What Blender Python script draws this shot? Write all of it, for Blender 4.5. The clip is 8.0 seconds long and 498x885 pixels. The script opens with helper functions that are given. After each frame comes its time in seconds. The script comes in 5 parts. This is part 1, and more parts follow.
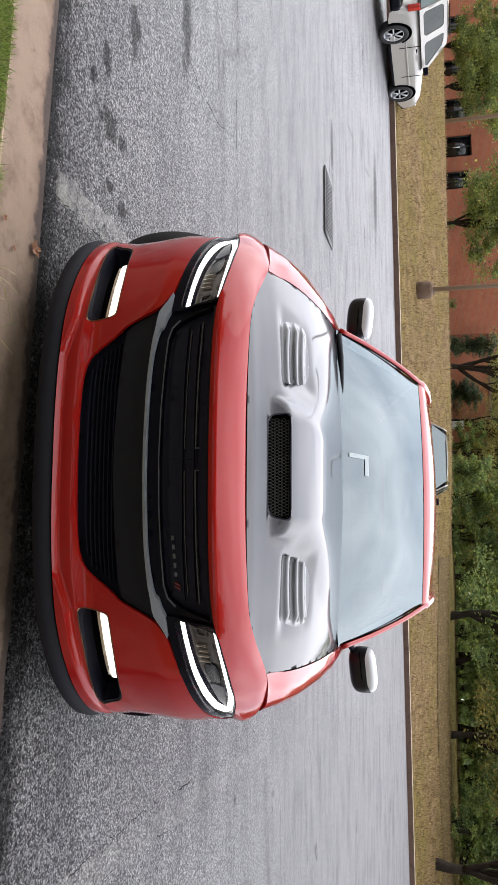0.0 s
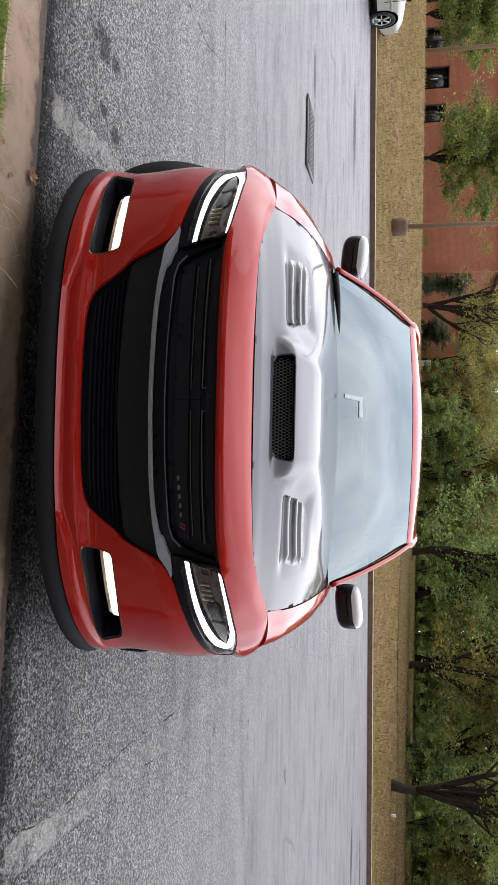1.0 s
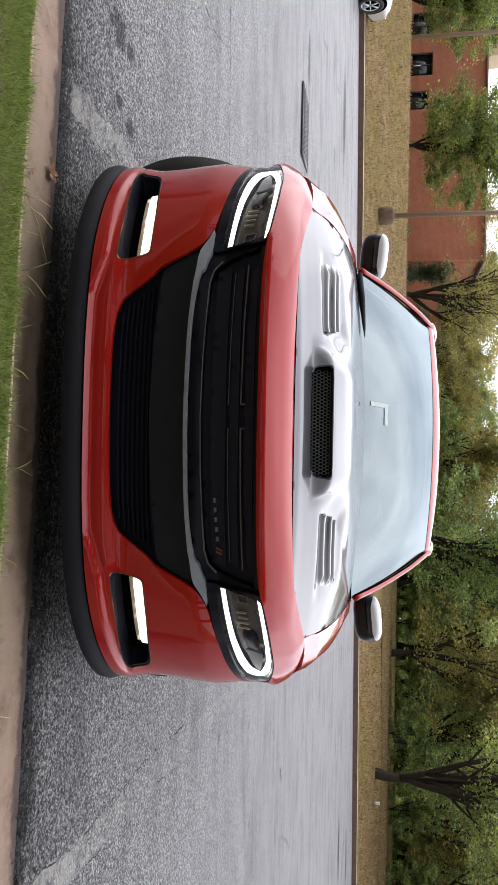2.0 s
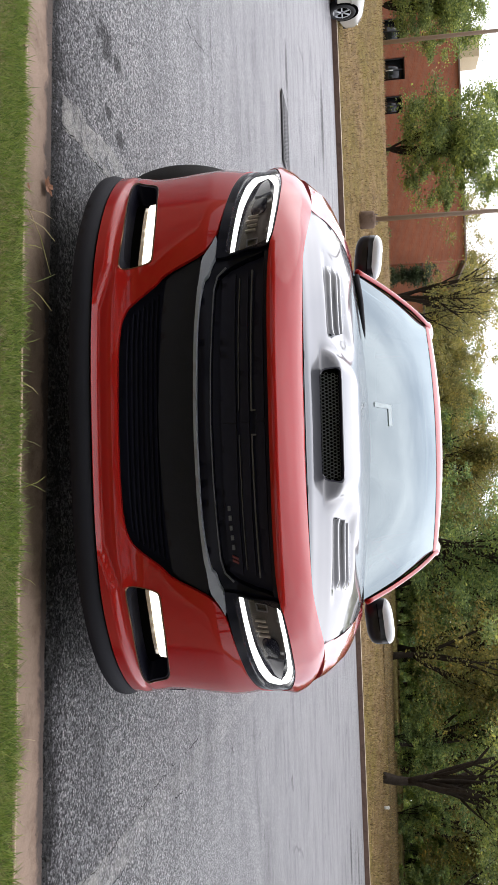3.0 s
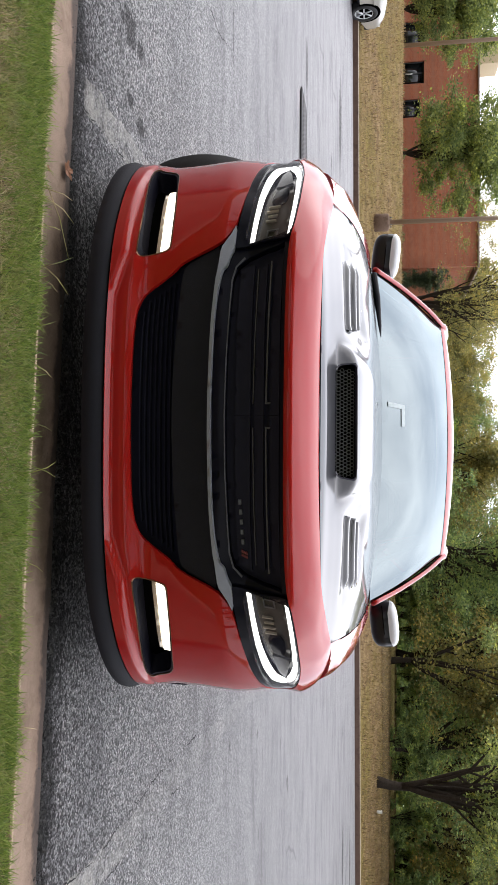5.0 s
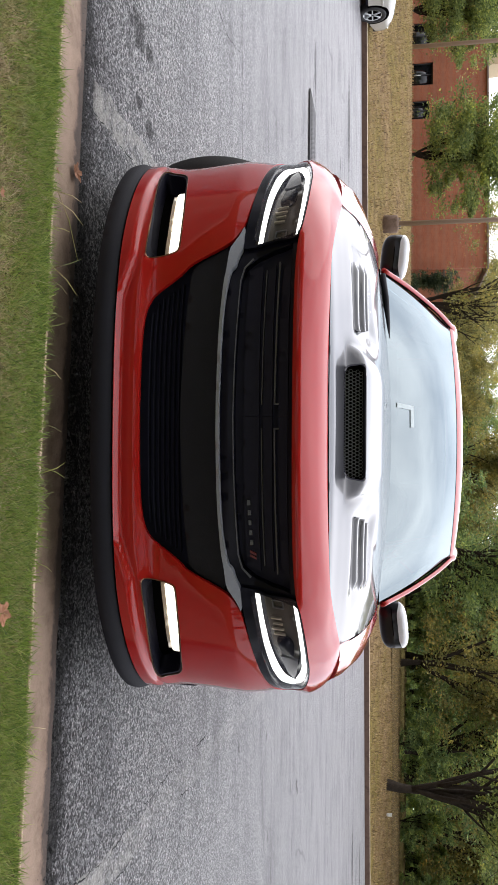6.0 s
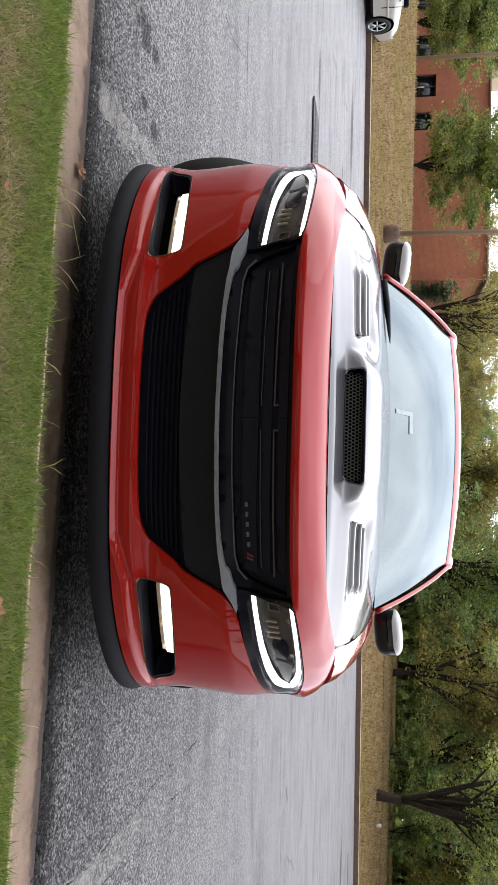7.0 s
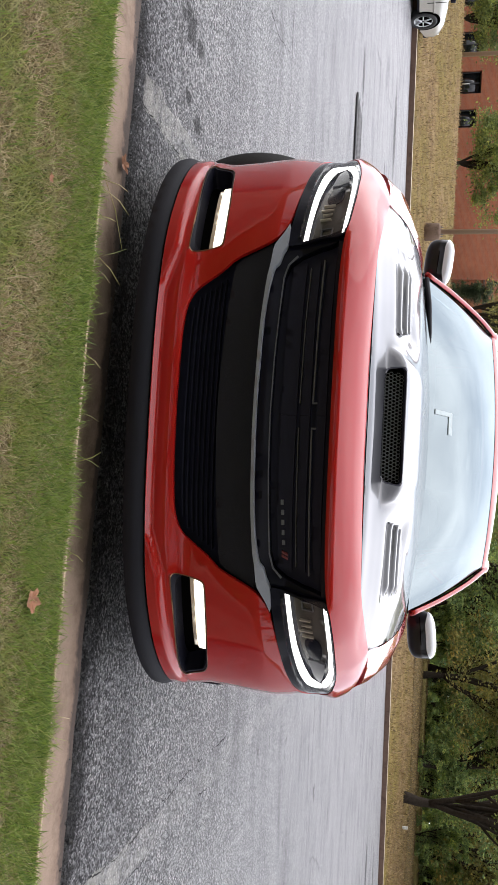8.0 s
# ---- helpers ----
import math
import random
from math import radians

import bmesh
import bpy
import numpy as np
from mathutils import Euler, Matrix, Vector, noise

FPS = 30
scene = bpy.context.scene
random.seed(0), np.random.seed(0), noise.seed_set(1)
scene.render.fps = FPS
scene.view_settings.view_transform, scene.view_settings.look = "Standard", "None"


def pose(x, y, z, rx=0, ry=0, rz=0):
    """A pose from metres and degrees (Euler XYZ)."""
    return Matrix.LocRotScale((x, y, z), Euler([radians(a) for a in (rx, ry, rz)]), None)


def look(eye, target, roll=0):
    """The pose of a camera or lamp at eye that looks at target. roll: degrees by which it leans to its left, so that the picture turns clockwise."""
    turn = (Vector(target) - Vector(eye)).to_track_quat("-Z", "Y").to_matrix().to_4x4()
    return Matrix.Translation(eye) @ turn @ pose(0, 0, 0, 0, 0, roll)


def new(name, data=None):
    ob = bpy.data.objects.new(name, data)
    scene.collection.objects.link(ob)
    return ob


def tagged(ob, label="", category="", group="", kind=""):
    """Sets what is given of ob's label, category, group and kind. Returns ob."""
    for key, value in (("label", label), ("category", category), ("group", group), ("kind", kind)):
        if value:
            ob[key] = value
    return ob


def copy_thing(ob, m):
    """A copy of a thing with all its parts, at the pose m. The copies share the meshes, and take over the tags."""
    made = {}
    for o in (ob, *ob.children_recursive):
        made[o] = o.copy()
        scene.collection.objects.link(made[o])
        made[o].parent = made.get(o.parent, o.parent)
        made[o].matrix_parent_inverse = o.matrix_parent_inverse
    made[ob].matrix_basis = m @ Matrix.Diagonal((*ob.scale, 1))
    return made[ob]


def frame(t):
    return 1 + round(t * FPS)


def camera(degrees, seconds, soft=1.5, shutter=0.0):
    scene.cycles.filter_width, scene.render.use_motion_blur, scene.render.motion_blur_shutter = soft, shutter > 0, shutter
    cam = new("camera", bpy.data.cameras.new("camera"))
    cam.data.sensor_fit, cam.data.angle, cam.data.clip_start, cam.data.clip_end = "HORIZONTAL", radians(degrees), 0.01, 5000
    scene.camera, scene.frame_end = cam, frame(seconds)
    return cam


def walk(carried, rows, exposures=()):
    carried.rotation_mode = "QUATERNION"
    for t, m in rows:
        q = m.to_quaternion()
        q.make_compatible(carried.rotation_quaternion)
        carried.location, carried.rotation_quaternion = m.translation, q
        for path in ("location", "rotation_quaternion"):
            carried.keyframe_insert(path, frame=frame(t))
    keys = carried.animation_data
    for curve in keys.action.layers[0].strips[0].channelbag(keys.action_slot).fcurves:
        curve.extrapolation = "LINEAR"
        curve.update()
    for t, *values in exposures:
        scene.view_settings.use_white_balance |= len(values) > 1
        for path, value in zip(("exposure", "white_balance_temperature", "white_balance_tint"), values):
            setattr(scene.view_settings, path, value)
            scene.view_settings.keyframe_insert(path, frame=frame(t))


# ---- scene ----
from mathutils.geometry import delaunay_2d_cdt as delaunay

cam = camera(34.7, 8.0)
PATH = [
    (0, (0.257, -2.555, 1.535), (0.025, -0.624, 1.067), 88.8),
    (0.5, (0.256, -2.555, 1.452), (0.063, -0.609, 1.032), 87.8),
    (1, (0.238, -2.562, 1.392), (0.166, -0.6, 1.008), 90.8),
    (1.5, (0.183, -2.482, 1.329), (0.184, -0.515, 0.97), 91.6),
    (2, (0.132, -2.437, 1.165), (0.092, -0.465, 0.833), 91.0),
    (3.5, (0.154, -2.416, 1.086), (0.094, -0.441, 0.781), 87.6),
    (4, (0.165, -2.406, 1.075), (0.097, -0.431, 0.763), 90.3),
    (5.5, (0.157, -2.385, 1.06), (0.097, -0.412, 0.734), 90.2),
    (6, (0.163, -2.39, 1.063), (0.096, -0.42, 0.721), 90.2),
    (6.5, (0.165, -2.381, 1.055), (0.088, -0.412, 0.717), 90.4),
    (7, (0.18, -2.379, 1.053), (0.096, -0.409, 0.72), 91.3),
    (7.5, (0.179, -2.365, 1.052), (0.096, -0.405, 0.663), 91.1),
    (8, (0.178, -2.366, 1.041), (0.106, -0.411, 0.624), 92.7),
]
walk(cam, [(t, look(eye, target, roll)) for t, eye, target, roll in PATH],
     [(0, 1.05), (.5, .96), (1, .92), (2, .95), (3.5, .97), (4, 1.04), (5.5, 1.02), (7, 1.04), (8, 1.12)])

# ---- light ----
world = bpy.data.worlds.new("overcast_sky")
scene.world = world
world.use_nodes = True
_t = world.node_tree
_bg = _t.nodes["Background"]
_sky = _t.nodes.new("ShaderNodeTexSky")
_sky.sky_type, _sky.sun_disc = "NISHITA", False
_sky.sun_elevation, _sky.sun_rotation = radians(40), radians(-72)
_co = _t.nodes.new("ShaderNodeTexCoord")
_map = _t.nodes.new("ShaderNodeMapping")
_map.inputs["Scale"].default_value = (1.0, 1.0, 2.2)
_cl = _t.nodes.new("ShaderNodeTexNoise")
_cl.inputs["Scale"].default_value, _cl.inputs["Detail"].default_value = 2.6, 5.0
_ramp = _t.nodes.new("ShaderNodeValToRGB")
_ramp.color_ramp.elements[0].position, _ramp.color_ramp.elements[0].color = .34, (10.4, 10.8, 12.3, 1)
_ramp.color_ramp.elements[1].position, _ramp.color_ramp.elements[1].color = .66, (19.3, 19.0, 19.9, 1)
_mix = _t.nodes.new("ShaderNodeMix")
_mix.data_type = "RGBA"
_mix.inputs[0].default_value = .9
_t.links.new(_co.outputs["Generated"], _map.inputs["Vector"])
_t.links.new(_map.outputs["Vector"], _cl.inputs["Vector"])
_t.links.new(_cl.outputs["Fac"], _ramp.inputs["Fac"])
_t.links.new(_sky.outputs["Color"], _mix.inputs[6])
_t.links.new(_ramp.outputs["Color"], _mix.inputs[7])
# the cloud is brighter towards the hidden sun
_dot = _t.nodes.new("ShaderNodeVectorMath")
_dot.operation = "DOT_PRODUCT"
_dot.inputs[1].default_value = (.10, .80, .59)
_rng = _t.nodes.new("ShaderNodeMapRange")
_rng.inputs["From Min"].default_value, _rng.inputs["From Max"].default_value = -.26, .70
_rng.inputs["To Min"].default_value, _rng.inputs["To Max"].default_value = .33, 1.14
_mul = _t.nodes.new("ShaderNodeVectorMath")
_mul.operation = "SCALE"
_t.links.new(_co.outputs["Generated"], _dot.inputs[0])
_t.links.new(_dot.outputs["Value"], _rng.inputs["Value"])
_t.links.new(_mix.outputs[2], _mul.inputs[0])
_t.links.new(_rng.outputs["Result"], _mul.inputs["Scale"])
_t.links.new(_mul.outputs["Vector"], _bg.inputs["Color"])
_bg.inputs["Strength"].default_value = .1
sun = new("sun", bpy.data.lights.new("sun", "SUN"))
sun.data.energy, sun.data.angle, sun.data.color = 0.5, radians(60), (1, .96, .9)
sun.matrix_world = look((-19, 4, 15), (0, 0, 0))


# ---- materials ----
def nodes_of(name):
    m = bpy.data.materials.new(name)
    m.use_nodes = True
    return m, m.node_tree, m.node_tree.nodes["Principled BSDF"]


def noise_fac(t, scale, detail=4.0, rough=.6, vec=None, stretch=None):
    n = t.nodes.new("ShaderNodeTexNoise")
    n.inputs["Scale"].default_value, n.inputs["Detail"].default_value, n.inputs["Roughness"].default_value = scale, detail, rough
    if vec is None:
        vec = t.nodes.new("ShaderNodeTexCoord").outputs["Object"]
    if stretch:
        mp = t.nodes.new("ShaderNodeMapping")
        mp.inputs["Scale"].default_value = stretch
        t.links.new(vec, mp.inputs["Vector"])
        vec = mp.outputs["Vector"]
    t.links.new(vec, n.inputs["Vector"])
    return n.outputs["Fac"]


def ramp_of(t, fac, stops):
    r = t.nodes.new("ShaderNodeValToRGB")
    e = r.color_ramp.elements
    while len(e) < len(stops):
        e.new(.5)
    for el, (p, c) in zip(e, stops):
        el.position, el.color = p, (*c, 1) if len(c) == 3 else c
    t.links.new(fac, r.inputs["Fac"])
    return r.outputs["Color"]


def mixed(t, fac, a, b, how="MIX"):
    m = t.nodes.new("ShaderNodeMix")
    m.data_type, m.blend_type = "RGBA", how
    for sock, v in ((m.inputs[0], fac), (m.inputs[6], a), (m.inputs[7], b)):
        if isinstance(v, (int, float)):
            sock.default_value = v
        elif isinstance(v, tuple):
            sock.default_value = (*v, 1)
        else:
            t.links.new(v, sock)
    return m.outputs[2]


def bumped(t, bsdf, height, strength=.3, dist=.01, under=None):
    b = t.nodes.new("ShaderNodeBump")
    b.inputs["Strength"].default_value, b.inputs["Distance"].default_value = strength, dist
    t.links.new(height, b.inputs["Height"])
    if under is not None:
        t.links.new(under, b.inputs["Normal"])
    t.links.new(b.outputs["Normal"], bsdf.inputs["Normal"])
    return b.outputs["Normal"]


def plain(name, col, rough=.5, metal=0.0, var=.12, scale=30, bump=.0, coat=0.0, grain=.003, spec=.5):
    """A surface with its colour varied a little at two scales."""
    m, t, b = nodes_of(name)
    f = mixed(t, .5, noise_fac(t, scale), noise_fac(t, scale * 9, 3))
    lo, hi = tuple(c * (1 - var) for c in col), tuple(min(1, c * (1 + var)) for c in col)
    t.links.new(ramp_of(t, f, [(.3, lo), (.7, hi)]), b.inputs["Base Color"])
    b.inputs["Roughness"].default_value, b.inputs["Metallic"].default_value = rough, metal
    b.inputs["Coat Weight"].default_value, b.inputs["Coat Roughness"].default_value = coat, .03
    b.inputs["Specular IOR Level"].default_value = spec
    if bump:
        bumped(t, b, noise_fac(t, scale * 12, 3), bump, grain)
    return m


def glowing(name, col, strength):
    m, t, b = nodes_of(name)
    b.inputs["Base Color"].default_value = (.8, .8, .8, 1)
    b.inputs["Emission Color"].default_value, b.inputs["Emission Strength"].default_value = (*col, 1), strength
    return m


def clear_glass(name, tint, rough=.01, ior=1.5, gloss=(1, 1, 1)):
    """A thin pane: tinted clear body with mirror gloss by angle."""
    m = bpy.data.materials.new(name)
    m.use_nodes = True
    t = m.node_tree
    t.nodes.remove(t.nodes["Principled BSDF"])
    tr, gl, mx, fr = (t.nodes.new("ShaderNode" + k) for k in ("BsdfTransparent", "BsdfGlossy", "MixShader", "Fresnel"))
    tr.inputs["Color"].default_value = (*tint, 1)
    gl.inputs["Roughness"].default_value = rough
    gl.inputs["Color"].default_value = (*gloss, 1)
    fr.inputs["IOR"].default_value = ior
    t.links.new(fr.outputs[0], mx.inputs[0])
    t.links.new(tr.outputs[0], mx.inputs[1])
    t.links.new(gl.outputs[0], mx.inputs[2])
    t.links.new(mx.outputs[0], t.nodes["Material Output"].inputs["Surface"])
    return m


def car_paint(name, col, rough=.32, coat=1.0, coat_rough=.02):
    m, t, b = nodes_of(name)
    f = noise_fac(t, 900, 2)
    t.links.new(ramp_of(t, f, [(.35, tuple(c * .88 for c in col)), (.65, tuple(min(1, c * 1.1) for c in col))]), b.inputs["Base Color"])
    b.inputs["Roughness"].default_value = rough
    b.inputs["Specular IOR Level"].default_value = .05
    b.inputs["Coat Weight"].default_value, b.inputs["Coat Roughness"].default_value = coat, coat_rough
    return m


def leaf_material(name, cols, clumps=False):
    m, t, b = nodes_of(name)
    g = t.nodes.new("ShaderNodeNewGeometry")
    c = ramp_of(t, g.outputs["Random Per Island"], [(i / max(1, len(cols) - 1), k) for i, k in enumerate(cols)])
    if clumps:
        c = mixed(t, 1.0, c, ramp_of(t, noise_fac(t, 1.1, 3, .6, g.outputs["Position"]), [(.32, (.72, .82, .80)), (.50, (1.2, 1.22, 1.08)), (.66, (2.0, 1.85, 1.25))]), "MULTIPLY")
    t.links.new(c, b.inputs["Base Color"])
    b.inputs["Roughness"].default_value = .55
    tl, ad = t.nodes.new("ShaderNodeBsdfTranslucent"), t.nodes.new("ShaderNodeMixShader")
    t.links.new(c, tl.inputs["Color"])
    ad.inputs[0].default_value = .5
    t.links.new(b.outputs[0], ad.inputs[1])
    t.links.new(tl.outputs[0], ad.inputs[2])
    t.links.new(ad.outputs[0], t.nodes["Material Output"].inputs["Surface"])
    return m


# soaked patches of the lot: middle and half-widths
SOAKED = ((-1.73, .86, .11, .13), (-1.70, 1.02, .07, .07), (-2.04, .80, .10, .07), (-1.87, .66, .05, .05), (-1.36, 1.03, .06, .09), (-2.4, 1.15, .22, .10), (-1.42, .88, .05, .06), (-7.2, 14.5, 1.3, .42), (-5.5, 8.75, .55, .16), (9.2, 16.4, .9, .3), (-3.0, 2.0, .5, .12))


def soak_ramp(t, d):
    """1 outside a patch, dark within, from the torn distance to its middle."""
    m = t.nodes.new("ShaderNodeMapRange")
    m.interpolation_type = "SMOOTHSTEP"
    m.inputs["From Min"].default_value, m.inputs["From Max"].default_value = 1.75, 2.25
    m.inputs["To Min"].default_value, m.inputs["To Max"].default_value = .30, 1.0
    t.links.new(d, m.inputs["Value"])
    return m.outputs["Result"]


def asphalt_material(name="weathered_asphalt", paint=False, tone=1.0):
    """Coarse grey chippings with bare gaps, stains, cracks and a dirty gutter; paint adds a worn line."""
    m, t, b = nodes_of(name)
    pos = t.nodes.new("ShaderNodeNewGeometry").outputs["Position"]

    def cells(scale, feature="F1"):
        v = t.nodes.new("ShaderNodeTexVoronoi")
        v.feature = feature
        v.inputs["Scale"].default_value = scale
        t.links.new(pos, v.inputs["Vector"])
        return v

    big, gap, small = cells(125), cells(125, "DISTANCE_TO_EDGE"), cells(260)
    stones = ramp_of(t, big.outputs["Color"], [(.32, (.03, .03, .034)), (.42, (.36, .357, .366)), (.64, (.66, .655, .665)), (.84, (1.0, .99, .99))])
    stones = mixed(t, .25, stones, ramp_of(t, small.outputs["Color"], [(.15, (.10, .10, .105)), (.85, (.62, .615, .62))]))
    pit = ramp_of(t, noise_fac(t, 46, 4, .75, pos), [(.40, (.08, .08, .085)), (.52, (1.1, 1.1, 1.1))])
    col = mixed(t, .85, stones, ramp_of(t, gap.outputs["Distance"], [(.02, (.14, .14, .15)), (.16, (1, 1, 1))]), "MULTIPLY")
    col = mixed(t, .7, col, pit, "MULTIPLY")
    # traffic has polished the lane away from the bays to a fine, even grey
    sep = t.nodes.new("ShaderNodeSeparateXYZ")
    t.links.new(pos, sep.inputs[0])
    fine = t.nodes.new("ShaderNodeMapRange")
    fine.inputs["From Min"].default_value, fine.inputs["From Max"].default_value = 2.0, 10.0
    fine.inputs["To Min"].default_value, fine.inputs["To Max"].default_value = 0.0, .8
    t.links.new(sep.outputs["Y"], fine.inputs["Value"])
    col = mixed(t, fine.outputs["Result"], col, ramp_of(t, noise_fac(t, 60, 5, .7, pos), [(.3, (.228, .223, .232)), (.7, (.368, .360, .374))]))
    worn = ramp_of(t, noise_fac(t, 1.1, 6, .65, pos, (.8, 2.6, 1)), [(.27, (.30, .30, .31)), (.38, (.72, .72, .73)), (.52, (1.0, 1.0, 1.0)), (.75, (1.22, 1.21, 1.20))])
    col = mixed(t, .9, col, worn, "MULTIPLY")
    streak = ramp_of(t, noise_fac(t, 1.0, 6, .65, pos, (.14, 3.2, 1)), [(.34, (.60, .60, .62)), (.44, (1, 1, 1)), (.7, (1.12, 1.12, 1.12))])
    col = mixed(t, .18, col, streak, "MULTIPLY")
    # pitted patches where oil has soaked in
    torn = noise_fac(t, 13, 6, .75, pos)
    soak = (1, 1, 1)
    for cx, cy, rx, ry in SOAKED:
        d, l, e = t.nodes.new("ShaderNodeVectorMath"), t.nodes.new("ShaderNodeVectorMath"), t.nodes.new("ShaderNodeMath")
        d.operation, l.operation, e.operation = "MULTIPLY_ADD", "LENGTH", "MULTIPLY_ADD"
        t.links.new(pos, d.inputs[0])
        d.inputs[1].default_value, d.inputs[2].default_value = (1 / rx, 1 / ry, 0), (-cx / rx, -cy / ry, 0)
        t.links.new(d.outputs[0], l.inputs[0])
        t.links.new(torn, e.inputs[0])
        e.inputs[1].default_value = 2.6
        t.links.new(l.outputs["Value"], e.inputs[2])
        soak = mixed(t, 1.0, soak, soak_ramp(t, e.outputs[0]), "MULTIPLY")
    col = mixed(t, 1.0, col, soak, "MULTIPLY")
    # long cracks, mostly across
    wob = t.nodes.new("ShaderNodeVectorMath")
    wob.operation = "MULTIPLY_ADD"
    wn = t.nodes.new("ShaderNodeTexNoise")
    wn.inputs["Scale"].default_value, wn.inputs["Detail"].default_value = 1.3, 6
    t.links.new(pos, wn.inputs["Vector"])
    t.links.new(wn.outputs["Color"], wob.inputs[0])
    wob.inputs[1].default_value = (.5, .5, 0)
    t.links.new(pos, wob.inputs[2])
    mp = t.nodes.new("ShaderNodeMapping")
    mp.inputs["Scale"].default_value = (.16, .5, .001)
    t.links.new(wob.outputs[0], mp.inputs["Vector"])
    vc = t.nodes.new("ShaderNodeTexVoronoi")
    vc.feature, vc.inputs["Scale"].default_value = "DISTANCE_TO_EDGE", 1.0
    t.links.new(mp.outputs["Vector"], vc.inputs["Vector"])
    crack = ramp_of(t, vc.outputs["Distance"], [(.0, (.45, .45, .45)), (.003, (.7, .7, .7)), (.006, (1, 1, 1))])
    gate = ramp_of(t, noise_fac(t, .6, 3, .5, pos), [(.50, (0, 0, 0)), (.58, (.85, .85, .85))])
    col = mixed(t, gate, col, mixed(t, 1.0, col, crack, "MULTIPLY"))
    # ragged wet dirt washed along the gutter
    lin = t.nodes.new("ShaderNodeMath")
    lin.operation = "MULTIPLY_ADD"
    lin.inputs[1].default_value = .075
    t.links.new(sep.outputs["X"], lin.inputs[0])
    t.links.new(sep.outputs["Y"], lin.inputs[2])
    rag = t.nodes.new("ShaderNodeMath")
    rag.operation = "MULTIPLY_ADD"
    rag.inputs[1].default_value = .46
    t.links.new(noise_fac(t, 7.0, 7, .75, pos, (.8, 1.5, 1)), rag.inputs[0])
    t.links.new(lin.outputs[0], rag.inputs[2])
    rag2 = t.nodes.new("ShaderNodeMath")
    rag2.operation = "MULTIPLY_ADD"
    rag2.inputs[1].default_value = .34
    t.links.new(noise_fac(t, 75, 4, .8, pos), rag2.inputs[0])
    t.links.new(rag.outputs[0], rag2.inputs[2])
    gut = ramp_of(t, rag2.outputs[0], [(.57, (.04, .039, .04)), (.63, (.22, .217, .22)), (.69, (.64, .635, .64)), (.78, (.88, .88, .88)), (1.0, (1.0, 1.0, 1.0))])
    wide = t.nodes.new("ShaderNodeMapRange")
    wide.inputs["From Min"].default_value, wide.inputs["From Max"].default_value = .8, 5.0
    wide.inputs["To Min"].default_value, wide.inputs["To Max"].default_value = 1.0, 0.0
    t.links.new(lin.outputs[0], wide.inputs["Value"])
    if paint:
        flake = ramp_of(t, noise_fac(t, 9, 7, .78, pos), [(.40, (.04, .04, .04)), (.56, (.95, .95, .95))])
        near = t.nodes.new("ShaderNodeMapRange")
        near.inputs["From Min"].default_value, near.inputs["From Max"].default_value = .3, 1.3
        near.inputs["To Min"].default_value, near.inputs["To Max"].default_value = .75, .14
        t.links.new(lin.outputs[0], near.inputs["Value"])
        col = mixed(t, flake, col, mixed(t, near.outputs["Result"], col, (.70, .68, .63)))
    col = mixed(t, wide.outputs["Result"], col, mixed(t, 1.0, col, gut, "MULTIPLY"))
    if tone < 1:
        col = mixed(t, 1.0, col, ramp_of(t, noise_fac(t, 11, 6, .75, pos), [(.48, (tone, tone, tone)), (.70, (.85, .85, .85))]), "MULTIPLY")
    t.links.new(col, b.inputs["Base Color"])
    b.inputs["Roughness"].default_value = .45
    gloss = t.nodes.new("ShaderNodeMapRange")
    gloss.inputs["From Min"].default_value, gloss.inputs["From Max"].default_value = .30, 2.6
    gloss.inputs["To Min"].default_value, gloss.inputs["To Max"].default_value = .05, .58
    t.links.new(lin.outputs[0], gloss.inputs["Value"])
    t.links.new(mixed(t, 1.0, gloss.outputs["Result"], soak, "MULTIPLY"), b.inputs["Specular IOR Level"])
    n1 = bumped(t, b, gap.outputs["Distance"], 1.0, .02)
    bumped(t, b, noise_fac(t, 40, 6, .8, pos), .9, .02, n1)
    return m


def earth_material():
    """Mown dry lawn, with bare soil and greener strips by their own patches."""
    m, t, b = nodes_of("dry_lawn")
    pos = t.nodes.new("ShaderNodeNewGeometry").outputs["Position"]
    big = noise_fac(t, .35, 5, .6, pos)
    mid = noise_fac(t, 3.2, 6, .7, pos, (1, .6, 1))
    fine = noise_fac(t, 28, 5, .75, pos)
    a = ramp_of(t, mid, [(.3, (.085, .052, .024)), (.5, (.21, .14, .066)), (.72, (.34, .245, .12))])
    g = ramp_of(t, mid, [(.3, (.10, .072, .023)), (.7, (.26, .195, .06))])
    col = mixed(t, ramp_of(t, big, [(.42, (0, 0, 0)), (.62, (1, 1, 1))]), a, g)
    col = mixed(t, .75, col, ramp_of(t, fine, [(.3, (.45, .43, .40)), (.6, (1, 1, 1)), (.8, (1.25, 1.22, 1.1))]), "MULTIPLY")
    t.links.new(col, b.inputs["Base Color"])
    b.inputs["Roughness"].default_value = .95
    b.inputs["Specular IOR Level"].default_value = .1
    bumped(t, b, fine, .8, .06)
    return m


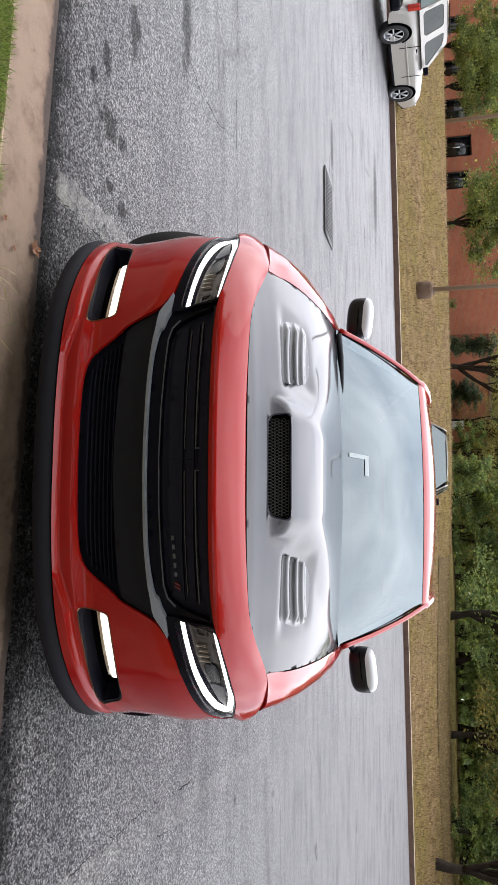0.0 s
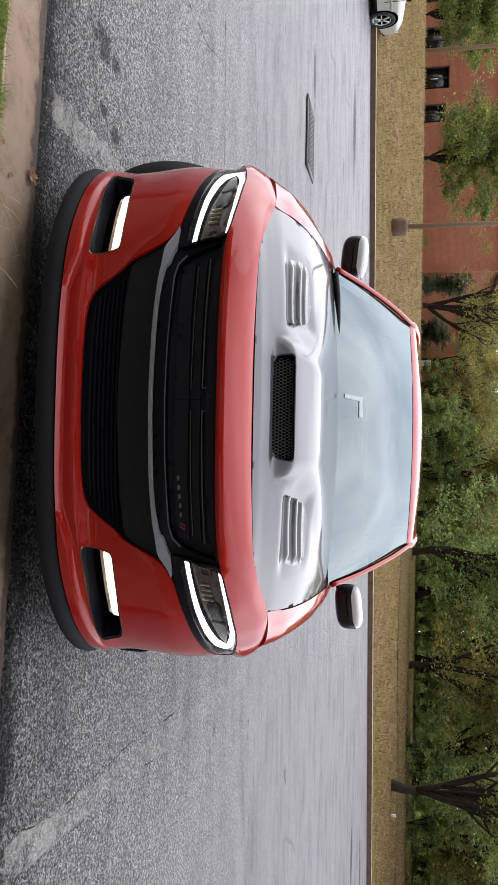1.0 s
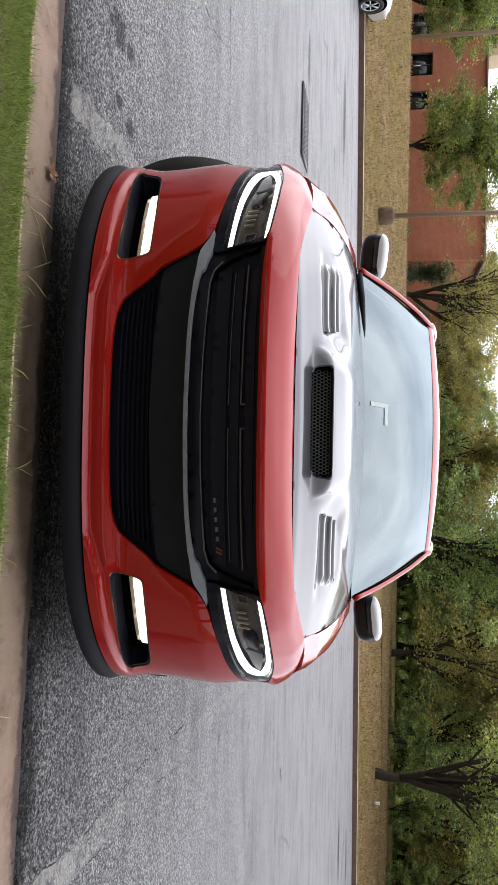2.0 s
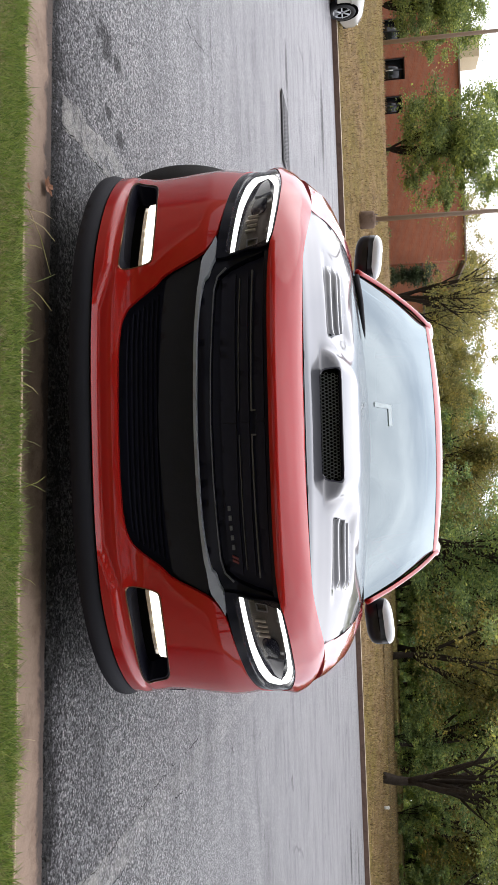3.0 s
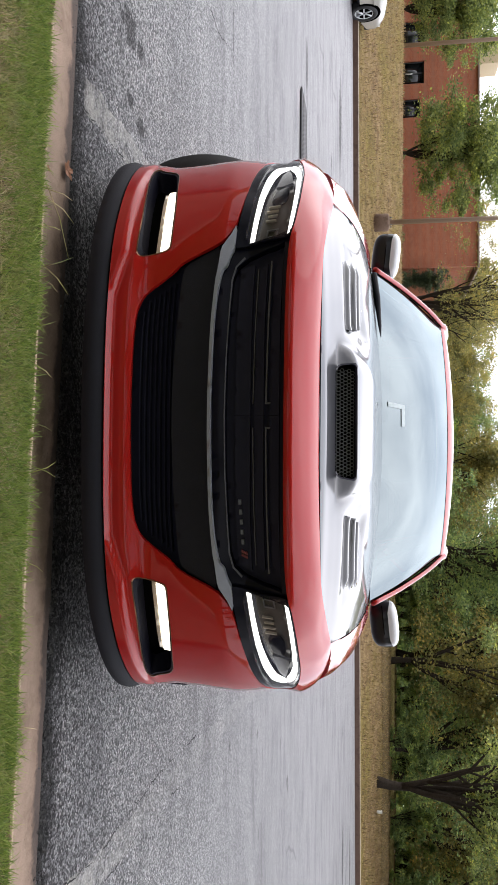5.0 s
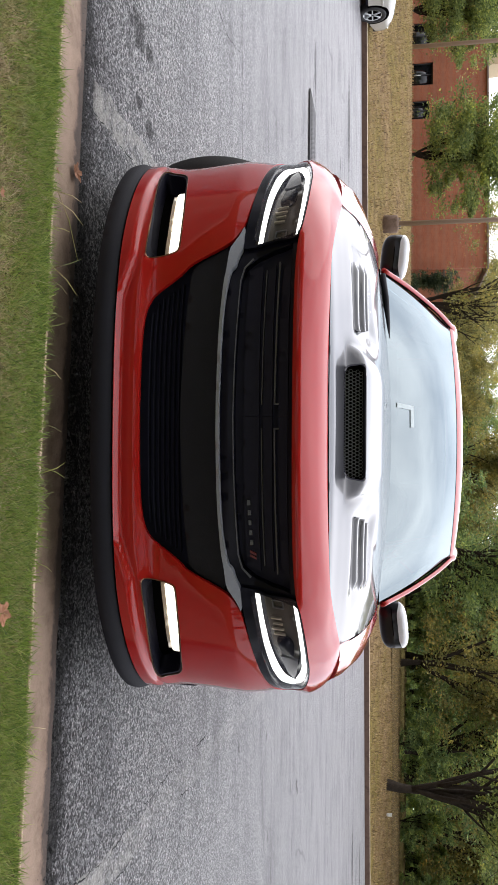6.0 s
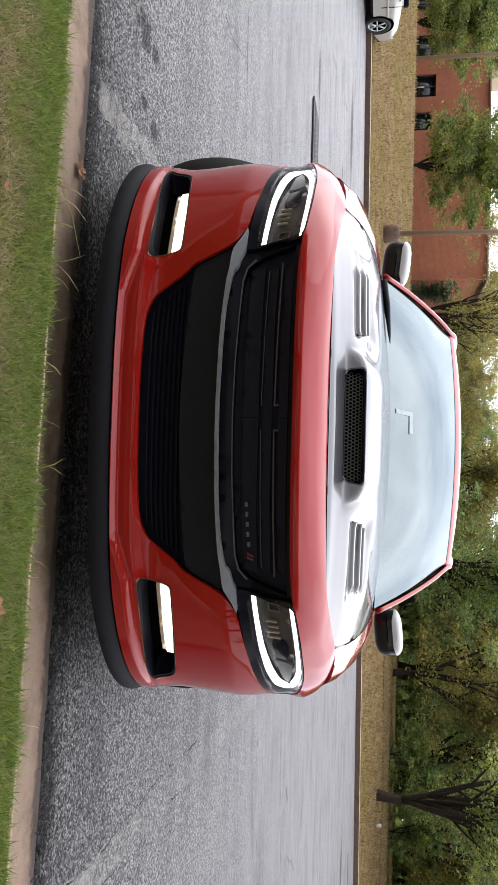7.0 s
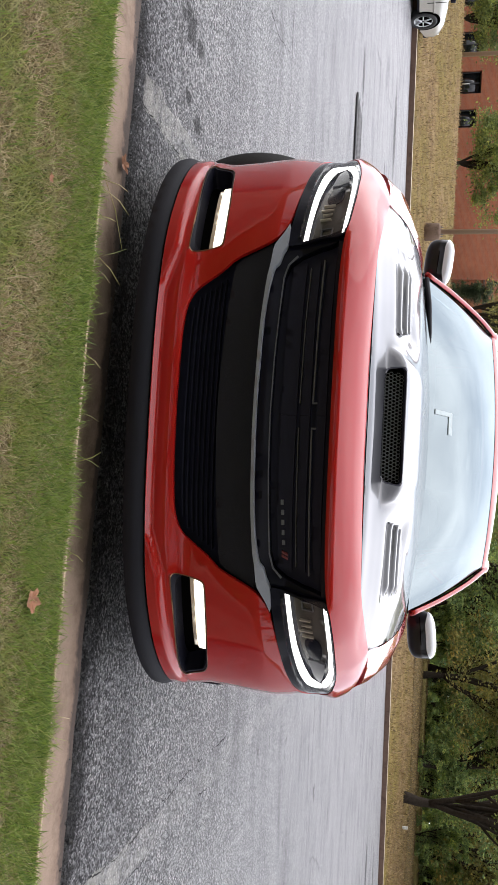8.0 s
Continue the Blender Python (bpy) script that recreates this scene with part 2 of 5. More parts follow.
def turf_material():
    m, t, b = nodes_of("turf_soil")
    pos = t.nodes.new("ShaderNodeNewGeometry").outputs["Position"]
    f = noise_fac(t, 40, 6, .7, pos)
    patch = ramp_of(t, noise_fac(t, 2.2, 5, .65, pos), [(.42, (0, 0, 0)), (.60, (1, 1, 1))])
    green = ramp_of(t, f, [(.3, (.035, .034, .012)), (.55, (.085, .085, .026)), (.75, (.17, .16, .06))])
    tan = ramp_of(t, f, [(.3, (.045, .032, .016)), (.55, (.12, .088, .042)), (.75, (.25, .19, .105))])
    t.links.new(mixed(t, patch, green, tan), b.inputs["Base Color"])
    b.inputs["Roughness"].default_value = .95
    b.inputs["Specular IOR Level"].default_value = .1
    bumped(t, b, f, .7, .02)
    return m


def concrete_material(name, col, dirt=(.5, .42, .35), gutter=False):
    m, t, b = nodes_of(name)
    pos = t.nodes.new("ShaderNodeNewGeometry").outputs["Position"]
    f = noise_fac(t, 5, 6, .7, pos)
    c = ramp_of(t, f, [(.3, tuple(x * y for x, y in zip(col, dirt))), (.5, col), (.75, tuple(min(1, x * 1.18) for x in col))])
    grit = noise_fac(t, 240, 3, .7, pos)
    c = mixed(t, .6, c, ramp_of(t, grit, [(.3, (.6, .6, .6)), (.55, (1, 1, 1)), (.8, (1.2, 1.2, 1.2))]), "MULTIPLY")
    vo = t.nodes.new("ShaderNodeTexVoronoi")
    vo.inputs["Scale"].default_value = 16
    t.links.new(pos, vo.inputs["Vector"])
    c = mixed(t, 1.0, c, ramp_of(t, vo.outputs["Distance"], [(.03, (.25, .22, .2)), (.05, (1, 1, 1))]), "MULTIPLY")
    if gutter:
        # grime washed along the outer edge of the pan
        sep, lin, low = t.nodes.new("ShaderNodeSeparateXYZ"), t.nodes.new("ShaderNodeMath"), t.nodes.new("ShaderNodeMath")
        t.links.new(pos, sep.inputs[0])
        lin.operation = low.operation = "MULTIPLY_ADD"
        lin.inputs[1].default_value, low.inputs[1].default_value = .075, .14
        t.links.new(sep.outputs["X"], lin.inputs[0])
        t.links.new(sep.outputs["Y"], lin.inputs[2])
        t.links.new(noise_fac(t, 7, 7, .75, pos), low.inputs[0])
        t.links.new(lin.outputs[0], low.inputs[2])
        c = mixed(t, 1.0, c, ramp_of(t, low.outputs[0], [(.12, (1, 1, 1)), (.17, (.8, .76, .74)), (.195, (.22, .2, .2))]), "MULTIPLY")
        # sky light on the kerb's top edge, painted in as a paler tint by height
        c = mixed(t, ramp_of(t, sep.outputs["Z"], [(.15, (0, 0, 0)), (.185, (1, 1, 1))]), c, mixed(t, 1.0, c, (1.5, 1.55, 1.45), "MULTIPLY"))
    t.links.new(c, b.inputs["Base Color"])
    b.inputs["Roughness"].default_value = .9
    bumped(t, b, grit, .4, .003)
    return m


def brick_material(name, c1, c2, mortar):
    m, t, b = nodes_of(name)
    pos = t.nodes.new("ShaderNodeNewGeometry").outputs["Position"]
    mp = t.nodes.new("ShaderNodeMapping")
    mp.inputs["Rotation"].default_value = (radians(90), 0, 0)
    t.links.new(pos, mp.inputs["Vector"])
    br = t.nodes.new("ShaderNodeTexBrick")
    br.inputs["Scale"].default_value = 1.0
    br.inputs["Brick Width"].default_value, br.inputs["Row Height"].default_value, br.inputs["Mortar Size"].default_value = .22, .075, .008
    for k, c in (("Color1", c1), ("Color2", c2), ("Mortar", mortar)):
        br.inputs[k].default_value = (*c, 1)
    t.links.new(mp.outputs["Vector"], br.inputs["Vector"])
    f = noise_fac(t, .5, 5, .6, pos)
    col = mixed(t, .7, br.outputs["Color"], ramp_of(t, f, [(.3, (.72, .70, .70)), (.55, (1, 1, 1)), (.75, (1.15, 1.12, 1.08))]), "MULTIPLY")
    t.links.new(col, b.inputs["Base Color"])
    b.inputs["Roughness"].default_value = .85
    bumped(t, b, br.outputs["Fac"], -.3, .01)
    return m


RED = car_paint("red_car_paint", (.34, .0075, .006), .4)
RED.node_tree.nodes["Principled BSDF"].inputs["Coat IOR"].default_value = 1.4
BLACK_HOOD = car_paint("gloss_black_paint", (.018, .018, .022), .3, .72, .04)
BLACK_HOOD.node_tree.nodes["Principled BSDF"].inputs["Coat IOR"].default_value = 1.44
VENT_PAINT = car_paint("gloss_charcoal_vent_paint", (.045, .045, .05), .35, .8, .05)
GLOSS_BLACK = plain("gloss_black_plastic", (.0045, .0045, .010), .15, spec=.12)
SATIN_BLACK = plain("satin_black_plastic", (.005, .005, .011), .5, bump=.1, spec=.12)
MATT_BLACK = plain("matt_black_plastic", (.0115, .012, .017), .7, bump=.2, spec=.2)
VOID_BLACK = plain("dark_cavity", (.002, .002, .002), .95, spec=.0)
CAVITY_NET = plain("dark_net_cavity", (.015, .015, .027), .9, spec=.1, scale=80)
GRILLE_NAVY = plain("blue_black_grille_plastic", (.015, .0145, .026), .6, spec=.12)
RUBBER = plain("tyre_rubber", (.009, .009, .010), .75, bump=.4)
GUNMETAL = plain("dark_satin_metal", (.16, .165, .18), .3, 1.0)
CHROME = plain("chrome", (.75, .76, .78), .1, 1.0, .04)
RED_BADGE = plain("red_badge", (.12, .008, .008), .4)
LAMP_WHITE = glowing("lit_lamp", (1, .98, .95), 1.3)
FOG_WHITE = glowing("lit_fog_lamp", (1, .92, .76), .85)
LENS = clear_glass("lamp_lens", (.93, .94, .95), .01, 1.32)
SCREEN_GLASS = clear_glass("windscreen_glass", (.075, .095, .10), .01, 2.15, (.74, .85, .885))
SIDE_GLASS = clear_glass("side_glass", (.12, .14, .14), .01)
CABIN = plain("cabin_trim", (.02, .02, .022), .7)
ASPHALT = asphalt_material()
LAWN = earth_material()
TURF = turf_material()
KERB = concrete_material("near_kerb_concrete", (.24, .17, .122), gutter=True)
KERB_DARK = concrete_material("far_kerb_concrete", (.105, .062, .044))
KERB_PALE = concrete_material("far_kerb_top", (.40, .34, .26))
BRICK = brick_material("red_brick", (.46, .150, .075), (.38, .112, .058), (.36, .20, .14))
BRICK_PALE = brick_material("orange_brick", (.52, .19, .10), (.46, .16, .085), (.36, .2, .14))
DARK_GLASS = plain("dark_window_glass", (.012, .014, .016), .08, coat=.3)
FRAME_DARK = plain("dark_window_frame", (.03, .03, .032), .5)
WHITE_METAL = plain("white_painted_metal", (.72, .72, .70), .5)
ROOF_EDGE = plain("roof_coping", (.22, .16, .13), .6)
BEIGE = plain("beige_sheet_metal", (.52, .42, .26), .6)
POLE_TAN = plain("weathered_tan_pole", (.30, .22, .165), .65, bump=.2)
BASE_BROWN = concrete_material("stained_pole_footing", (.16, .105, .075))
BARK = plain("bark", (.040, .032, .026), .9, spec=.08, bump=.9, var=.5, scale=8, grain=.03)
SUV_WHITE = car_paint("silver_car_paint", (.36, .348, .32), .35)
TAIL_RED = plain("tail_lamp_red", (.45, .03, .02), .2)
IRON = plain("cast_iron", (.075, .073, .075), .6, var=.3)
SOIL = plain("leaf_littered_soil", (.095, .066, .028), .95, var=.6, scale=2, bump=.6, grain=.05, spec=.1)
STRIP = plain("olive_grass", (.155, .125, .042), .95, var=.45, scale=2, bump=.5, grain=.05, spec=.1)
LEAF_DRY = plain("dry_leaf", (.20, .085, .04), .8, var=.5)
SILVER = car_paint("silver_cap_paint", (.55, .56, .58), .3)
FOG_REFLECTOR = plain("warm_fog_reflector", (.55, .50, .42), .25, .6)
FOG_RIM = plain("bronze_fog_rim", (.16, .07, .035), .3, .7)
BAR_GREY = plain("grey_grille_edge", (.085, .085, .10), .4, .2)
BADGE_GREY = plain("badge_metal", (.10, .10, .105), .4, .6)
STRIP_METAL = plain("satin_grille_metal", (.27, .285, .34), .38, .25)


# ---- building blocks ----
def part(name, data, material, parent=None, label=""):
    """One mesh object from (verts, faces) or a bmesh, under its thing."""
    me = bpy.data.meshes.new(name)
    if isinstance(data, bmesh.types.BMesh):
        data.to_mesh(me)
        data.free()
    else:
        me.from_pydata([tuple(map(float, v)) for v in data[0]], [], data[1])
    me.materials.append(material)
    me.polygons.foreach_set("use_smooth", [True] * len(me.polygons))
    ob = new(name, me)
    if parent is not None:
        ob.parent = parent
    if label:
        ob["label"] = label
    return ob


def sharp(ob, degrees=35):
    """Edges sharper than that stay sharp under smooth shading."""
    bm = bmesh.new()
    bm.from_mesh(ob.data)
    for e in bm.edges:
        if len(e.link_faces) == 2 and e.calc_face_angle(0) > radians(degrees):
            e.smooth = False
    bm.to_mesh(ob.data)
    bm.free()
    return ob


def thing(name, label, category, at=(0, 0, 0), turn=0.0, group="", kind=""):
    ob = new(name)
    ob.empty_display_size = .2
    ob.matrix_world = pose(*at, 0, 0, turn)
    return tagged(ob, label, category, group, kind)


def box(cx, cy, cz, sx, sy, sz, bevel=0.0):
    bm = bmesh.new()
    bmesh.ops.create_cube(bm, size=1, matrix=Matrix.Translation((cx, cy, cz)) @ Matrix.Diagonal((sx, sy, sz, 1)))
    if bevel:
        bmesh.ops.bevel(bm, geom=bm.edges[:], offset=bevel, segments=2, affect="EDGES", profile=.7)
    return bm


def tube(points, radii, sides=10, flat=1.0):
    """A swept round bar through points; flat squashes it along its second axis."""
    pts = [Vector(p) for p in points]
    if isinstance(radii, (int, float)):
        radii = [radii] * len(pts)
    verts, faces = [], []
    up = Vector((0, 0, 1))
    for i, p in enumerate(pts):
        d = (pts[min(i + 1, len(pts) - 1)] - pts[max(i - 1, 0)]).normalized()
        a = d.cross(up if abs(d.z) < .95 else Vector((1, 0, 0))).normalized()
        b = a.cross(d)
        for k in range(sides):
            w = 2 * math.pi * k / sides
            verts.append(p + (a * math.cos(w) + b * math.sin(w) * flat) * radii[i])
    for i in range(len(pts) - 1):
        for k in range(sides):
            k2 = (k + 1) % sides
            faces.append((i * sides + k, i * sides + k2, (i + 1) * sides + k2, (i + 1) * sides + k))
    faces.append(tuple(range(sides))[::-1])
    faces.append(tuple((len(pts) - 1) * sides + k for k in range(sides)))
    return verts, faces


def joined(*meshes):
    verts, faces = [], []
    for v, f in meshes:
        n = len(verts)
        verts += list(v)
        faces += [tuple(i + n for i in q) for q in f]
    return verts, faces


def lathe(profile, sides=48):
    """Turned round the x axis: profile of (x, radius)."""
    verts, faces = [], []
    n = len(profile)
    for k in range(sides):
        w = 2 * math.pi * k / sides
        verts += [(x, r * math.cos(w), r * math.sin(w)) for x, r in profile]
    for k in range(sides):
        k2 = (k + 1) % sides
        faces += [(k * n + i, k * n + i + 1, k2 * n + i + 1, k2 * n + i) for i in range(n - 1)]
    return verts, faces


def chaikin(poly, rounds=2, keep=.25):
    for _ in range(rounds):
        out = []
        for (a, b), (c, d) in zip(poly, poly[1:] + poly[:1]):
            out += [(a + (c - a) * keep, b + (d - b) * keep), (c + (a - c) * keep, d + (b - d) * keep)]
        poly = out
    return poly


def inside(px, py, poly):
    hit = np.zeros(len(px), bool)
    for (a, b), (c, d) in zip(poly, poly[1:] + poly[:1]):
        if b != d:
            hit ^= ((b > py) != (d > py)) & (px < (c - a) * (py - b) / (d - b) + a)
    return hit


def sheet_mesh(poly, fn, off=0.0, th=.01, holes=(), step=.025, rows=()):
    """A sheet over the outline poly, less the holes, laid into space by fn(u, v, off), with rims that run th inward."""
    from_geo = delaunay
    pts, edges = [], []
    for loop in (poly, *holes):
        dense = []
        for (a, b), (c, d) in zip(loop, loop[1:] + loop[:1]):
            k = max(1, int(math.hypot(c - a, d - b) / step + .5))
            dense += [(a + (c - a) * i / k, b + (d - b) * i / k) for i in range(k)]
        n = len(pts)
        pts += dense
        edges += [(n + i, n + (i + 1) % len(dense)) for i in range(len(dense))]
    us, vs = [p[0] for p in poly], [p[1] for p in poly]
    gu, gv = np.meshgrid(np.arange(min(us) + step / 2, max(us), step), np.arange(min(vs) + step / 2, max(vs), step))
    gu, gv = gu.ravel(), gv.ravel()
    for r in rows:
        line = np.arange(min(us) + step / 2, max(us), step)
        far = np.abs(gv - r) > step * .3
        gu, gv = np.concatenate([gu[far], line]), np.concatenate([gv[far], np.full(len(line), r)])
    ok = inside(gu, gv, poly)
    for h in holes:
        ok &= ~inside(gu, gv, h)
    gu, gv = gu[ok], gv[ok]
    rim = np.array(pts)
    if len(gu):
        near = np.array([np.min(np.hypot(rim[:, 0] - a, rim[:, 1] - b)) for a, b in zip(gu, gv)])
        pts += [(float(a), float(b)) for a, b, d in zip(gu, gv, near) if d > step * .45]
    v2, _, f2, _, _, _ = from_geo([Vector(p) for p in pts], edges, [], 0, 1e-6)
    cx = np.array([sum(v2[i].x for i in f) / 3 for f in f2])
    cy = np.array([sum(v2[i].y for i in f) / 3 for f in f2])
    ok = inside(cx, cy, poly)
    for h in holes:
        ok &= ~inside(cx, cy, h)
    f2 = [tuple(f) for f, k in zip(f2, ok) if k]
    verts = [fn(p.x, p.y, off) for p in v2]
    faces = list(f2)
    if th:
        seen = {}
        for f in f2:
            for a, b in zip(f, f[1:] + f[:1]):
                seen[(a, b)] = 1
        for a, b in list(seen):
            if (b, a) not in seen:
                n = len(verts)
                verts += [verts[a], verts[b], fn(v2[b].x, v2[b].y, off - th), fn(v2[a].x, v2[a].y, off - th)]
                faces.append((n + 1, n, n + 3, n + 2))
    return verts, faces


def mirrored(half):
    """A whole outline from its right half, which begins and ends on the middle."""
    return half + [(-x, v) for x, v in reversed(half) if abs(x) > 1e-6]


def flipped(poly):
    return [(-x, v) for x, v in reversed(poly)]


def on_nose(poly):
    """Outline in (x, height) to the sheet's own (u, v)."""
    return [(u_of(x + math.copysign(.2 * max(0, abs(x) - .8), x)), v) for x, v in poly]


def ss(a, b, x):
    t = np.clip((np.asarray(x, float) - a) / (b - a), 0, 1)
    return t * t * (3 - 2 * t)


# ---- front fascia of the car: a sheet wrapped round a plan curve ----
# plan curve of the nose (x, y) and the seam above it (x, y, z), centre to wheel arch
NOSE = [(0, 0), (.15, .002), (.3, .012), (.45, .035), (.55, .062), (.65, .108), (.75, .172), (.84, .256), (.912, .355), (.953, .46), (.968, .57)]
SEAM = [(0, .10, .88), (.15, .101, .88), (.3, .106, .882), (.45, .122, .885), (.54, .145, .888), (.62, .20, .895), (.70, .28, .903), (.765, .335, .907),
        (.84, .385, .89), (.900, .43, .858), (.932, .505, .814)]
# outward swell of the sheet by height
SWELL = [(.22, .046), (.228, .047), (.233, .044), (.241, .028), (.246, .0245), (.27, .0255), (.295, .023), (.304, .014), (.32, .005), (.35, .0), (.4, .0), (.5, .003), (.57, .005), (.66, -.01), (.74, 0), (.785, .022), (.80, .025)]
TOP = .95  # heights from 0.80 to TOP run over the nose to the seam


def smooth_table(table, n=40):
    """A table of points turned into a smooth dense curve."""
    p = np.array([[float(v) for v in r] for r in table])
    q = np.vstack([2 * p[0] - p[1], p, 2 * p[-1] - p[-2]])
    out = []
    for i in range(1, len(q) - 2):
        for k in range(n):
            t = k / n
            out.append(.5 * (2 * q[i] + (q[i + 1] - q[i - 1]) * t + (2 * q[i - 1] - 5 * q[i] + 4 * q[i + 1] - q[i + 2]) * t * t
                             + (3 * q[i] - q[i - 1] - 3 * q[i + 1] + q[i + 2]) * t ** 3))
    out.append(p[-1])
    return np.array(out)


_nose, _seam = smooth_table(NOSE), smooth_table(SEAM)
_arc = np.concatenate([[0], np.cumsum(np.hypot(*np.diff(_nose, axis=0).T))])
_tan = np.gradient(_nose, axis=0)
_tan /= np.linalg.norm(_tan, axis=1)[:, None]
ARC = float(_arc[-1])


def u_of(x):
    """Way along the nose curve at which it stands x from the middle."""
    return math.copysign(float(np.interp(abs(x), _nose[:, 0], _arc)), x)


def nose_at(u, v, off=0.0):
    """The place of the sheet: u along the nose, v the height, off outward."""
    s, a = math.copysign(1, u), min(abs(u), ARC)
    cx, cy = np.interp(a, _arc, _nose[:, 0]), np.interp(a, _arc, _nose[:, 1])
    nx, ny = np.interp(a, _arc, _tan[:, 1]), -np.interp(a, _arc, _tan[:, 0])
    if v <= .80:
        # past the mouth the lip's ledge climbs to the fog lamps
        dz = .040 * min(1, max(0, (cx - .37) / .14))
        w = float(np.interp(v, [.22, .228 + dz * .8, .241 + dz, .31], [.22, .228, .241, .31])) if v < .31 else v
        q = off + float(np.interp(w, [r[0] for r in SWELL], [r[1] for r in SWELL])) * (1 - (.35 * (a / ARC) ** 2 if v > .31 else .95 * (a / ARC) ** 3))
        k = (a / ARC) ** 4
        q += k * (-.020 * (1 - min(1, max(0, (v - .24) / .26))) + .010 * min(1, max(0, (v - .45) / .15)) * min(1, (.80 - v) / .1) - .028 * min(1, max(0, (v - .64) / .16)))
        return s * (cx + nx * q), cy + ny * q, v
    q = .025 * (1 - .35 * (a / ARC) ** 2) - .028 * (a / ARC) ** 4
    ax, ay = cx + nx * q, cy + ny * q
    bx, by, bz = (np.interp(a, _arc, _seam[:, k]) for k in range(3))
    w = (v - .80) / (TOP - .80)
    h, g = 1 - math.cos(w * math.pi / 2), math.sin(w * math.pi / 2)
    h = .25 * h + .75 * w
    g = .45 * g + .55 * w
    return s * (ax + (bx - ax) * h + nx * off * (1 - w)), ay + (by - ay) * h + ny * off * (1 - w), .80 + (bz - .80) * g + off * w


# ---- the red car ----
MESH_GREY = plain("mesh_grey", (.19, .19, .20), .4)
car = thing("car", "red sports saloon with black scooped bonnet, lamps lit, at the kerb", "car")

# outlines on the nose, right halves, as (x, height)
MOUTH = chaikin(mirrored([(0, .302), (.24, .305), (.335, .313), (.385, .335), (.45, .42), (.485, .45), (.535, .548), (.556, .578), (.585, .598), (.62, .613), (.73, .631), (.83, .646), (.90, .666), (.932, .70),
                          (.928, .735), (.89, .785), (.83, .820), (.70, .817), (.60, .805), (.555, .790), (.43, .782), (0, .781)]), 2, .2)
LAMP = chaikin([(.530, .610), (.60, .617), (.73, .631), (.83, .646), (.90, .666), (.934, .70), (.930, .735), (.89, .785), (.83, .822), (.70, .819), (.60, .807), (.553, .794), (.56, .72), (.540, .65)], 2, .2)
FOG_BAY = chaikin([(.503, .308), (.515, .30), (.63, .303), (.75, .296), (.85, .283), (.868, .30), (.862, .36), (.835, .385), (.70, .405), (.545, .41), (.525, .40)], 2, .2)
FASCIA = mirrored([(0, .229), (.5, .229), (.85, .229), (.94, .229), (.94, .80), (.94, TOP), (.5, TOP), (0, TOP)])


def nose_part(name, poly, off, th, material, parent=car, label="", holes=(), step=.022, rows=()):
    return part(name, sheet_mesh(on_nose(poly), nose_at, off, th, [on_nose(h) for h in holes], step, rows), material, parent, label)


bumper = nose_part("front_bumper", FASCIA, 0, .014, RED, label="glossy red front bumper skin",
                   holes=(MOUTH, FOG_BAY, flipped(FOG_BAY)), step=.016, rows=(.228, .233, .237, .241, .246, .254, .262, .270, .277, .284, .291, .300, .785, .80, .815, .83))
# backing panels, black, behind the mouths
nose_part("grille_backing", mirrored([(0, .53), (.5, .55), (.60, .62), (.60, .80), (0, .80)]), -.060, 0, CAVITY_NET)
nose_part("intake_backing", mirrored([(0, .28), (.38, .29), (.58, .53), (.58, .59), (0, .57)]), -.06, 0, CAVITY_NET)
# bar between the mouths with its satin metal strip
nose_part("grille_strip", chaikin(mirrored([(0, .544), (.275, .550), (.42, .560), (.46, .567), (.525, .573), (.556, .590), (.575, .601), (.615, .616), (.533, .615), (.502, .602), (.47, .595), (.455, .580), (.373, .567), (.275, .560), (0, .5535)]), 1, .2),
          .006, .02, STRIP_METAL, label="satin metal grille strip")
nose_part("grille_surround", mirrored([(0, .549), (.275, .555), (.42, .565), (.525, .578), (.60, .605), (.62, .62), (.56, .66), (.578, .72), (.59, .79), (.43, .786), (0, .784)]), -.018, .03, GLOSS_BLACK,
          holes=(mirrored([(0, .597), (.18, .600), (.32, .606), (.43, .612), (.475, .624), (.51, .66), (.535, .715), (.548, .772), (.43, .769), (0, .768)]),))
nose_part("chrome_line", mirrored([(0, .5925), (.18, .596), (.32, .602), (.43, .607), (.475, .618), (.508, .644), (.504, .648), (.473, .622), (.43, .611), (.32, .605), (.18, .599), (0, .5955)]), -.0145, .01, BAR_GREY, step=.02)
nose_part("grille_panel", mirrored([(0, .59), (.43, .60), (.52, .65), (.55, .72), (.56, .78), (0, .78)]), -.044, 0, GRILLE_NAVY)
for s in (1, -1):
    for lo, hi, x0, x1 in ((.679, .6815, .037, .47), (.719, .7235, .04, .495)):
        p = [(x0, lo), (x1 * .6, lo + .004), (x1, lo + .009), (x1, hi + .009), (x1 * .6, hi + .004), (x0, hi)]
        nose_part("grille_bar_edge", p if s > 0 else flipped(p), -.025, .012, BAR_GREY, step=.02)
    for a, b in ((.624, .672), (.685, .714), (.732, .764)):
        p = [(.001, a), (.30, a + .003), (.47, a + .01), (.49, b + .004), (.3, b), (.001, b)]
        nose_part("grille_bar", p if s > 0 else flipped(p), -.029, .012, GRILLE_NAVY, step=.02)
    p = [(.036, .719), (.041, .719), (.041, .735), (.036, .735)]
    nose_part("grille_bar_end", p if s > 0 else flipped(p), -.025, .01, BAR_GREY)
